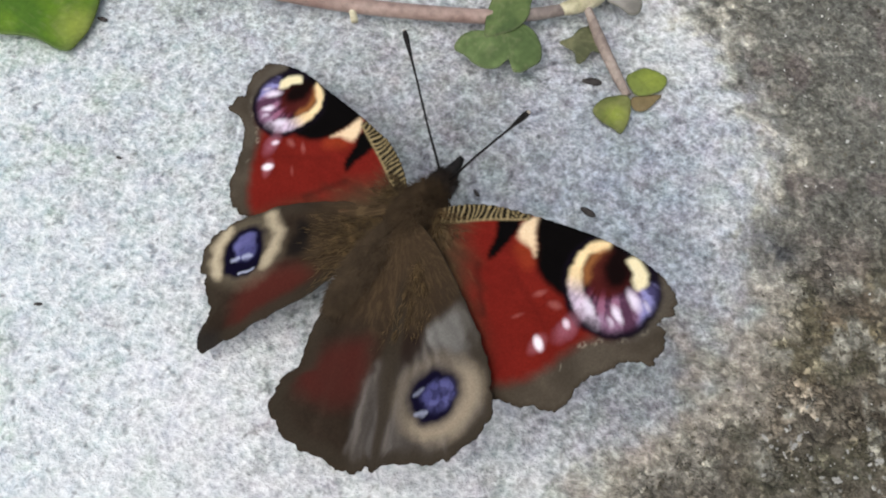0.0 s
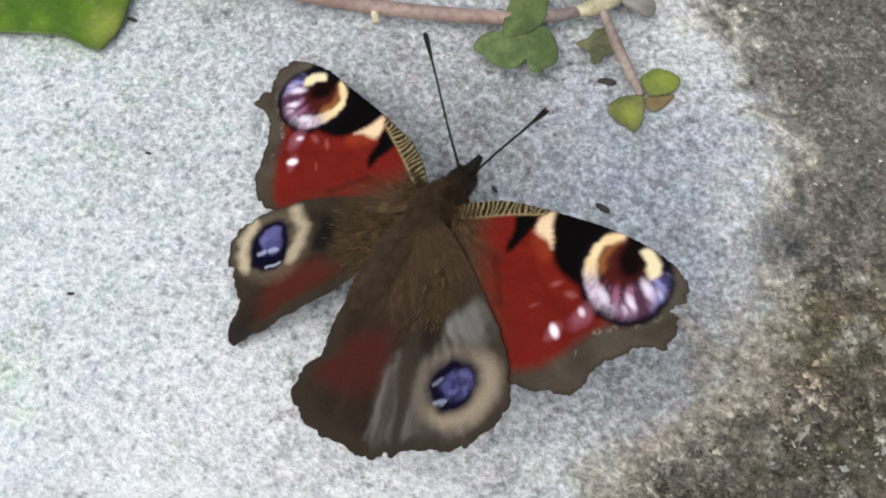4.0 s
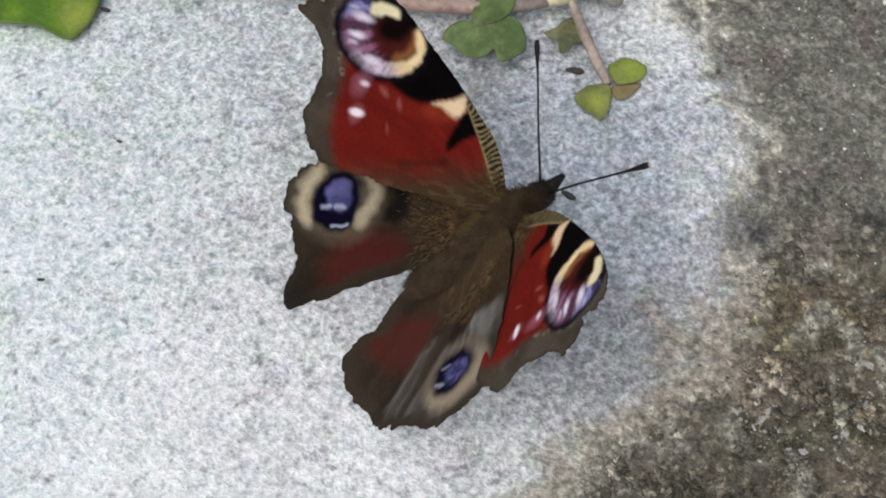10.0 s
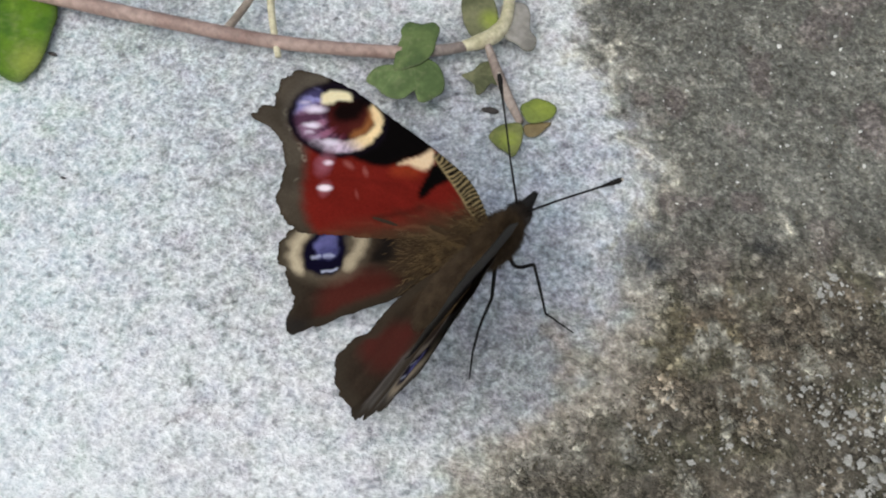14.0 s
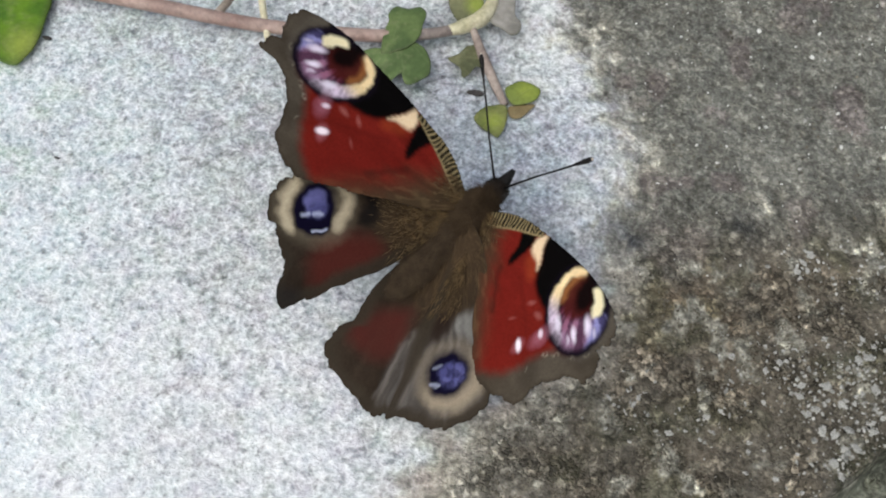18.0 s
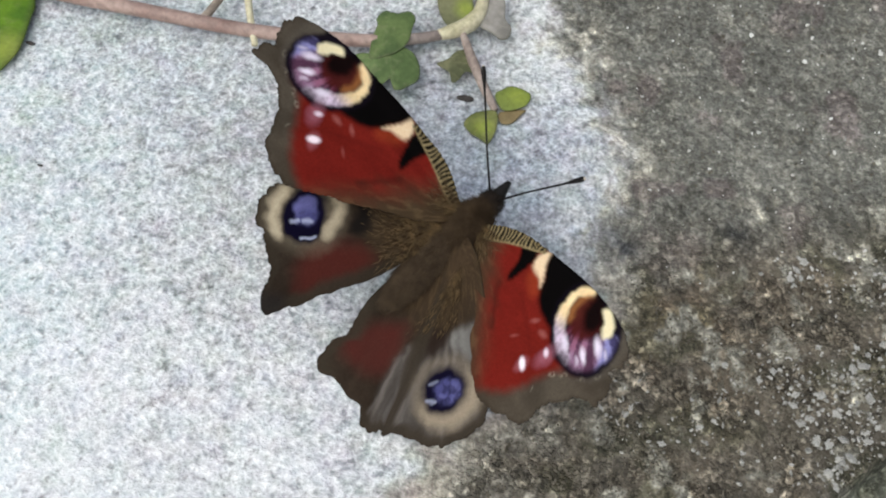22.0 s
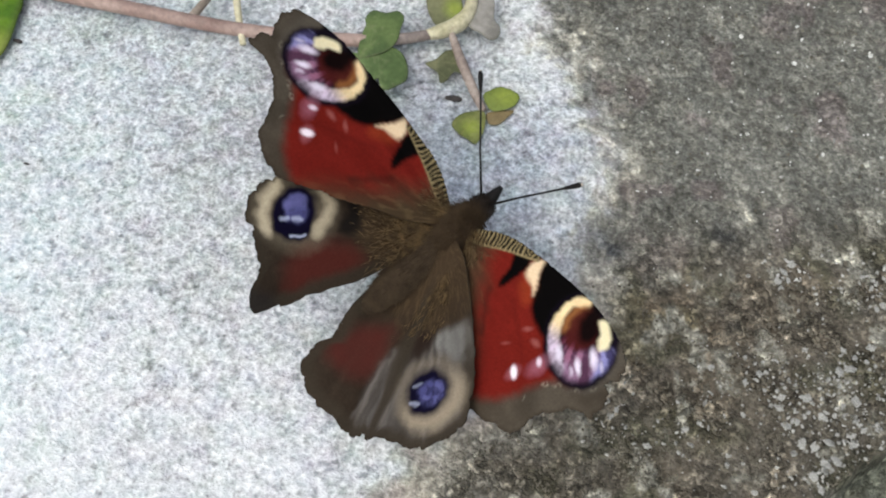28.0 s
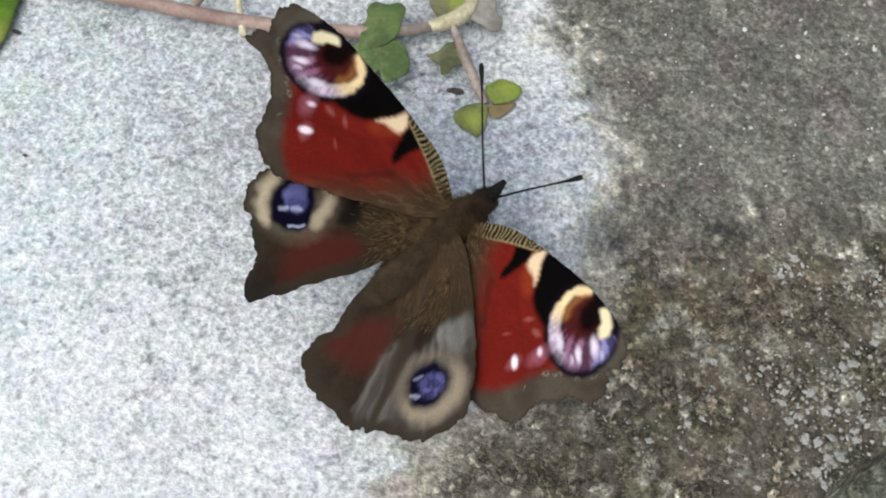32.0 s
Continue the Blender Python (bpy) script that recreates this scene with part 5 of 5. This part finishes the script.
    at(9.9, 8.47, -2.07, -51.94, 6.71, 33.61, 6.49, -6.52, 32.12, 3.60, -6.53, 0.41, 57.02, -1.23, 19.65, 45.86, -6.40, 16.87, 0.78, 11.27, 49.89, 25.41, 50.32, 46.54, 8.09)
    at(10, 10.57, -1.69, -51.18, 6.47, 41.45, 4.80, -10.47, 39.87, 3.73, -10.64, 0.52, 57.07, -4.36, 19.11, 48.70, -4.61, 15.68, 0.85, 3.44, 50.75, 27.92, 50.77, 45.99, 7.69)
    at(10.1, 13.31, -1.65, -51.12, 6.11, 45.01, 5.99, -14.67, 43.50, 4.74, -14.67, 0.65, 48.63, -3.28, 21.47, 41.91, -5.25, 17.95, 0.70, -2.49, 50.45, 26.56, 51.62, 44.98, 8.49)
    at(10.2, 15.24, -1.93, -51.45, 5.93, 45.25, 8.07, -15.83, 43.73, 4.83, -15.82, 0.69, 40.12, -0.19, 25.63, 37.76, -5.86, 17.83, 0.66, -0.45, 50.16, 25.20, 52.48, 43.96, 8.44)
    at(10.3, 15.84, -2.11, -51.60, 5.66, 44.40, 8.67, -15.18, 42.87, 4.72, -15.15, 0.67, 37.60, 1.49, 24.52, 39.29, -5.27, 17.58, 0.69, -0.38, 49.86, 23.83, 53.34, 42.95, 8.72)
    at(10.4, 15.98, -2.34, -52.70, 5.60, 44.12, 7.96, -14.00, 42.57, 4.32, -13.94, 0.63, 39.59, 0.90, 20.55, 40.37, -6.11, 17.61, 0.70, -0.45, 49.56, 22.47, 54.20, 41.94, 8.46)
    at(10.5, 14.56, -1.62, -52.58, 5.59, 48.37, 1.89, -20.41, 46.87, 5.60, -20.41, 0.82, 42.08, -2.92, 16.82, 42.08, -6.66, 16.82, 0.74, 0.00, 49.27, 21.11, 55.06, 40.93, 7.59)
    at(10.6, 16.48, -3.21, -55.49, 6.89, 39.54, 3.12, -9.67, 38.08, 5.50, -9.71, 0.50, 57.28, -9.33, 24.36, 45.91, -8.22, 14.81, 0.85, 10.43, 48.97, 19.75, 55.91, 39.92, 7.31)
    at(10.7, 16.72, -3.82, -56.36, 7.60, 38.31, 2.77, -9.48, 36.82, 6.25, -9.50, 0.50, 57.23, -7.22, 26.07, 45.49, -9.39, 13.28, 0.90, 5.04, 48.68, 18.39, 56.77, 38.91, 7.33)
    at(10.8, 18.19, -3.61, -56.40, 8.28, 37.45, 1.26, -3.55, 36.01, 5.55, -3.61, 0.28, 50.58, -6.39, 19.22, 45.15, -9.23, 11.72, 0.95, -4.71, 48.38, 17.03, 57.63, 37.89, 7.60)
    at(10.9, 17.77, -4.70, -54.89, 9.28, 39.10, -7.04, 17.99, 37.60, 4.05, 17.99, -0.53, 55.41, -9.34, 16.70, 41.46, -7.93, 10.29, 0.98, 3.47, 48.09, 15.67, 58.49, 36.88, 8.38)
    at(11, 17.31, -5.54, -56.69, 9.66, 35.07, -4.31, 22.96, 33.57, 5.39, 22.57, -0.78, 65.90, -8.89, 13.76, 55.16, -4.14, 8.85, 1.11, -0.36, 47.79, 14.31, 59.34, 35.87, 9.28)
    at(11.1, 16.55, -4.69, -57.74, 9.24, 42.23, -6.49, 27.03, 40.74, 4.15, 27.03, -0.87, 61.91, -12.22, 9.30, 45.37, -6.19, 10.37, 1.00, 18.69, 48.06, 16.28, 58.95, 35.49, 7.88)
    at(11.2, 16.72, -3.47, -59.03, 8.47, 30.71, 2.05, 1.96, 29.21, 6.28, 1.96, 0.07, 63.95, -10.93, 24.74, 43.87, -7.68, 13.72, 0.87, 5.41, 48.32, 18.25, 58.55, 35.12, 7.96)
    at(11.3, 16.94, -3.35, -58.30, 7.19, 35.98, 3.00, -3.07, 34.43, 7.61, -3.03, 0.27, 51.15, -4.64, 23.26, 43.44, -5.57, 16.33, 0.77, -1.18, 48.58, 20.23, 58.15, 34.74, 8.50)
    at(11.4, 17.01, -3.10, -58.29, 6.49, 37.36, 2.46, -9.78, 35.78, 6.82, -9.72, 0.52, 49.51, -3.71, 25.08, 43.02, -6.20, 18.53, 0.69, -0.08, 48.85, 22.20, 57.76, 34.36, 7.91)
    at(11.5, 16.26, -2.79, -57.23, 5.71, 41.31, 2.31, -16.82, 39.81, 4.30, -16.82, 0.76, 42.92, -5.38, 20.76, 42.92, -5.17, 20.76, 0.60, 0.00, 49.11, 24.18, 57.36, 33.98, 8.39)
    at(11.6, 16.45, -2.49, -56.17, 6.02, 39.10, 2.02, -13.43, 37.47, 6.78, -13.33, 0.65, 50.36, -4.61, 27.35, 42.43, -6.21, 20.32, 0.61, -0.58, 49.58, 24.55, 56.36, 34.01, 7.29)
    at(11.7, 16.20, -2.05, -54.80, 6.13, 40.76, 2.86, -10.92, 39.08, 7.30, -10.78, 0.55, 49.94, -5.42, 24.95, 42.28, -6.33, 19.72, 0.63, 0.51, 50.04, 24.92, 55.37, 34.03, 7.00)
    at(11.8, 16.01, -1.75, -53.05, 6.17, 37.05, 4.73, -9.71, 35.42, 9.55, -9.63, 0.52, 40.01, -4.41, 17.37, 41.11, -7.40, 20.28, 0.60, -0.65, 50.50, 25.30, 54.37, 34.05, 7.39)
    at(11.9, 15.63, -0.80, -45.00, 6.62, 31.99, 5.73, -2.67, 30.45, 6.82, -2.65, 0.26, 40.89, -0.28, 21.49, 40.08, -5.58, 21.43, 0.54, -1.83, 50.97, 25.67, 53.37, 34.07, 8.65)
    at(12, 15.90, -0.24, -42.58, 6.34, 31.75, 2.28, -5.49, 30.12, 4.18, -5.31, 0.37, 43.59, -3.09, 21.88, 40.73, -3.03, 16.74, 0.73, -1.76, 51.43, 26.05, 52.37, 34.10, 8.77)
    at(12.1, 16.76, 0.23, -41.74, 6.73, 35.46, 1.23, 6.72, 33.95, 5.62, 6.75, -0.11, 43.86, -3.71, 17.20, 43.76, -3.43, 16.23, 0.78, 5.34, 50.67, 26.09, 52.84, 34.75, 7.68)
    at(12.2, 18.37, 0.83, -41.64, 7.20, 52.58, -6.41, 24.91, 51.08, 4.02, 24.91, -0.61, 61.12, -8.61, 14.51, 46.90, -6.87, 12.64, 0.94, 17.04, 49.91, 26.14, 53.31, 35.40, 7.07)
    at(12.3, 18.78, 0.34, -41.61, 6.89, 49.97, -6.93, 28.86, 48.47, 4.58, 28.86, -0.81, 69.68, -2.13, 9.18, 49.25, -5.92, 9.50, 1.06, 20.98, 49.15, 26.19, 53.78, 36.05, 7.70)
    at(12.4, 19.02, -0.13, -42.64, 7.23, 48.52, -4.71, 28.13, 47.02, 5.14, 28.13, -0.81, 67.33, -11.83, 7.70, 48.06, -6.89, 7.15, 1.12, 22.15, 48.38, 26.24, 54.25, 36.70, 7.65)
    at(12.5, 19.90, -1.46, -43.21, 7.59, 41.64, -5.99, 33.33, 40.14, 5.70, 33.33, -1.18, 71.00, -14.00, 5.09, 46.00, -8.06, 5.09, 1.18, 21.25, 47.62, 26.28, 54.72, 37.36, 9.16)
    at(12.7, 19.68, -0.83, -42.97, 7.93, 47.51, -5.04, 31.61, 46.01, 5.13, 31.61, -0.97, 73.00, -14.40, 4.39, 44.57, -8.80, 4.91, 1.18, 21.39, 48.10, 25.58, 54.46, 38.66, 7.00)
    at(13, 19.65, -1.03, -42.52, 8.51, 43.75, -4.53, 25.17, 42.11, 2.03, 24.79, -0.76, 78.87, -12.79, 9.19, 54.05, -11.48, 3.01, 1.27, 14.20, 48.81, 24.52, 54.07, 40.61, 8.67)
    at(13.5, 20.03, -1.35, -40.89, 7.10, 42.75, -5.35, 32.19, 41.25, 4.89, 32.19, -1.10, 78.00, -15.00, 1.20, 46.00, -8.72, 1.20, 1.31, 27.20, 46.62, 27.03, 55.22, 42.00, 8.49)
    at(14, 19.77, -1.17, -40.05, 7.78, 45.81, -3.62, 27.18, 44.14, 0.83, 26.78, -0.81, 78.00, -15.00, 1.24, 58.06, -15.75, 0.20, 1.34, 12.38, 46.42, 27.54, 54.37, 43.39, 8.50)
    at(14.2, 19.54, 0.11, -40.40, 7.02, 47.15, -2.41, 27.49, 45.63, 1.06, 27.48, -0.81, 68.28, -13.46, 7.08, 46.51, -9.08, 6.90, 1.13, 14.58, 47.57, 27.57, 52.94, 42.65, 8.17)
    at(14.3, 19.25, 0.22, -43.14, 7.09, 41.03, 3.97, 4.02, 39.48, 4.33, 4.07, 0.01, 64.10, -13.33, 14.97, 43.04, -10.78, 10.91, 0.97, 5.23, 48.14, 27.58, 52.22, 42.28, 8.26)
    at(14.4, 19.41, 0.14, -44.50, 6.68, 42.90, 3.48, 1.14, 41.30, 4.81, 1.23, 0.11, 55.31, -10.26, 11.52, 44.52, -9.71, 13.48, 0.89, 4.30, 48.71, 27.59, 51.51, 41.92, 7.45)
    at(14.5, 18.77, -0.50, -44.37, 6.58, 33.07, 3.91, -13.52, 31.57, 3.85, -13.52, 0.69, 53.70, -11.14, 15.85, 46.00, -9.74, 15.85, 0.82, 6.55, 49.28, 27.60, 50.79, 41.55, 8.91)
    at(16.5, 18.58, -0.06, -43.72, 6.50, 36.50, 4.60, -10.71, 35.10, 4.45, -10.79, 0.56, 47.11, -7.94, 20.83, 40.89, -9.58, 13.30, 0.87, -17.05, 47.98, 24.21, 54.31, 43.64, 8.06)
    at(17, 18.59, -0.68, -42.48, 6.44, 35.12, 6.13, -10.72, 33.75, 6.19, -10.84, 0.57, 44.57, -7.52, 20.25, 36.27, -9.67, 14.62, 0.78, -5.30, 47.66, 23.36, 55.18, 44.18, 8.60)
    at(17.5, 18.76, -0.95, -42.58, 6.62, 35.69, 6.48, -9.69, 34.21, 6.96, -9.72, 0.52, 41.48, -6.80, 20.62, 34.56, -10.03, 16.26, 0.70, -4.33, 47.34, 22.52, 56.07, 44.70, 8.73)
    at(18, 18.88, -0.95, -42.60, 6.38, 35.18, 6.39, -12.16, 33.72, 6.18, -12.21, 0.63, 39.97, -6.55, 20.02, 33.39, -9.89, 16.07, 0.70, -4.20, 47.02, 21.67, 56.94, 45.23, 8.68)
    at(18.5, 19.13, -1.21, -42.83, 6.14, 34.25, 6.57, -13.64, 32.65, 5.88, -13.55, 0.69, 37.42, -6.05, 19.74, 31.77, -9.55, 16.56, 0.67, -3.30, 46.70, 20.82, 57.82, 45.75, 8.84)
    at(19, 19.04, -1.39, -42.51, 6.01, 35.29, 7.15, -14.24, 33.82, 6.58, -14.27, 0.71, 34.51, -4.99, 18.99, 30.43, -9.50, 17.16, 0.63, -2.44, 46.36, 19.97, 58.70, 46.27, 8.82)
    at(19.5, 19.31, -1.51, -42.47, 5.82, 36.42, 6.94, -13.84, 35.05, 7.06, -13.96, 0.68, 34.95, -4.89, 19.11, 30.30, -9.24, 15.93, 0.68, -2.46, 46.04, 19.12, 59.58, 46.80, 8.73)
    at(20, 19.26, -1.41, -42.86, 6.15, 35.18, 6.79, -11.68, 33.84, 6.89, -11.82, 0.61, 35.75, -4.74, 19.48, 31.14, -9.08, 16.61, 0.66, -2.55, 45.72, 18.27, 60.45, 47.33, 8.74)
    at(20.5, 19.28, -1.40, -43.13, 6.24, 34.77, 6.74, -11.21, 33.33, 6.88, -11.27, 0.59, 35.54, -4.55, 19.05, 31.15, -9.02, 16.70, 0.66, -2.40, 45.39, 17.95, 60.88, 47.24, 8.67)
    at(21, 19.29, -1.53, -43.31, 6.14, 33.89, 7.31, -11.52, 32.50, 7.34, -11.62, 0.61, 35.98, -4.07, 18.96, 31.34, -8.47, 16.42, 0.67, -2.25, 45.06, 17.64, 61.30, 47.15, 8.73)
    at(21.5, 19.42, -1.48, -43.36, 6.07, 34.17, 7.08, -12.69, 32.73, 6.90, -12.75, 0.65, 34.72, -3.80, 18.20, 30.85, -8.29, 16.56, 0.66, -1.86, 44.73, 17.33, 61.73, 47.06, 8.74)
    at(22, 19.46, -1.28, -43.60, 6.37, 33.99, 7.08, -9.94, 32.55, 7.83, -9.86, 0.54, 34.22, -3.50, 18.76, 30.53, -8.54, 17.30, 0.62, -1.96, 44.40, 17.01, 62.15, 46.97, 8.34)
    at(22.5, 19.46, -1.45, -43.46, 6.37, 34.81, 6.80, -11.40, 33.35, 6.72, -11.44, 0.60, 34.37, -3.58, 18.31, 30.85, -8.33, 16.93, 0.64, -1.82, 44.41, 16.77, 61.82, 46.69, 8.80)
    at(23, 19.47, -1.47, -43.60, 6.48, 34.25, 6.86, -12.37, 32.80, 6.35, -12.41, 0.64, 34.17, -3.55, 18.19, 30.58, -8.25, 17.03, 0.64, -1.69, 44.42, 16.55, 61.49, 46.40, 8.67)
    at(23.5, 19.36, -1.47, -43.70, 6.37, 33.53, 7.52, -13.52, 32.06, 6.34, -13.55, 0.69, 34.10, -3.25, 18.04, 30.69, -8.00, 16.98, 0.64, -1.65, 44.43, 16.32, 61.17, 46.12, 8.78)
    at(24, 19.42, -1.47, -43.55, 6.33, 33.56, 7.34, -12.36, 32.21, 6.88, -12.50, 0.64, 34.83, -3.62, 17.86, 31.07, -8.08, 16.48, 0.66, -1.53, 44.43, 16.09, 60.84, 45.83, 8.83)
    at(24.5, 19.46, -1.47, -43.88, 6.41, 35.00, 7.32, -10.20, 33.61, 7.08, -10.30, 0.55, 34.31, -3.03, 18.07, 30.65, -7.82, 16.52, 0.66, -1.72, 44.44, 15.85, 60.51, 45.55, 8.75)
    at(25, 19.52, -1.63, -43.90, 6.41, 35.13, 7.17, -11.92, 33.79, 6.72, -12.06, 0.62, 34.03, -3.26, 18.29, 29.96, -7.86, 16.34, 0.66, -1.51, 44.44, 15.62, 60.18, 45.26, 8.98)
    at(25.5, 19.54, -1.72, -44.04, 6.38, 34.87, 7.14, -12.95, 33.47, 6.34, -13.04, 0.66, 33.72, -3.15, 18.08, 29.51, -7.68, 16.32, 0.66, -1.40, 44.45, 15.40, 59.85, 44.98, 9.08)
    at(27.5, 19.89, -2.15, -45.91, 6.01, 35.11, 7.51, -13.23, 33.67, 7.29, -13.28, 0.67, 27.13, 0.01, 16.98, 30.37, -5.60, 16.50, 0.66, 1.61, 44.48, 14.47, 58.54, 43.83, 9.24)
    at(28, 19.82, -2.06, -46.00, 6.06, 34.71, 7.60, -14.60, 33.29, 6.66, -14.67, 0.73, 29.59, -0.34, 17.81, 30.32, -5.36, 16.35, 0.66, 2.09, 44.49, 14.24, 58.21, 43.55, 9.12)
    at(28.5, 19.80, -2.04, -46.42, 6.11, 34.20, 7.11, -13.68, 32.78, 7.03, -13.75, 0.69, 28.85, 0.21, 17.74, 30.50, -5.06, 16.57, 0.65, 2.29, 44.68, 14.38, 57.88, 43.51, 8.95)
    at(29, 19.87, -1.72, -46.43, 6.28, 34.75, 6.55, -11.24, 33.32, 7.30, -11.33, 0.59, 29.45, 0.20, 18.41, 29.42, -5.33, 16.59, 0.65, 1.78, 44.88, 14.52, 57.56, 43.48, 8.66)
    at(29.5, 19.78, -1.91, -46.09, 6.14, 34.92, 7.31, -10.07, 33.47, 8.56, -10.12, 0.54, 27.29, 1.06, 17.05, 30.70, -4.88, 16.61, 0.65, 2.01, 45.13, 14.49, 57.50, 43.70, 8.73)
    at(30, 19.89, -2.30, -46.52, 6.29, 34.78, 6.74, -7.82, 33.28, 9.06, -7.82, 0.45, 23.44, 2.02, 18.25, 30.51, -4.93, 17.19, 0.62, 1.86, 45.39, 14.46, 57.45, 43.94, 9.39)
    at(30.5, 19.74, -2.32, -45.85, 6.08, 34.74, 7.62, -15.31, 33.23, 7.94, -15.31, 0.76, 25.06, 1.75, 17.01, 30.68, -5.02, 16.32, 0.67, 1.63, 45.65, 14.42, 57.40, 44.17, 9.18)
    at(31, 19.89, -2.24, -46.09, 6.24, 35.38, 6.64, -10.64, 34.01, 8.62, -10.76, 0.56, 28.20, 0.77, 16.91, 31.03, -5.02, 15.96, 0.68, 1.59, 45.90, 14.38, 57.35, 44.40, 9.23)
    at(31.5, 19.84, -2.31, -45.98, 6.35, 36.05, 6.74, -11.15, 34.63, 8.90, -11.23, 0.58, 28.70, 0.72, 17.54, 31.29, -5.16, 16.10, 0.68, 1.36, 46.17, 14.35, 57.29, 44.64, 9.19)
    at(32, 19.89, -2.08, -46.89, 6.56, 34.71, 5.79, -11.47, 33.31, 7.70, -11.70, 0.60, 31.73, 0.77, 17.38, 31.92, -4.38, 15.71, 0.70, 1.39, 46.42, 14.31, 57.24, 44.86, 9.06)
    walk(BUTTERFLY, rows["body"])
    for key, ob in WINGS.items():
        walk(ob, rows[key])
    for key, ob in zip(("feel_left", "feel_right"), FEELERS):
        walk(ob, rows[key])


motions()
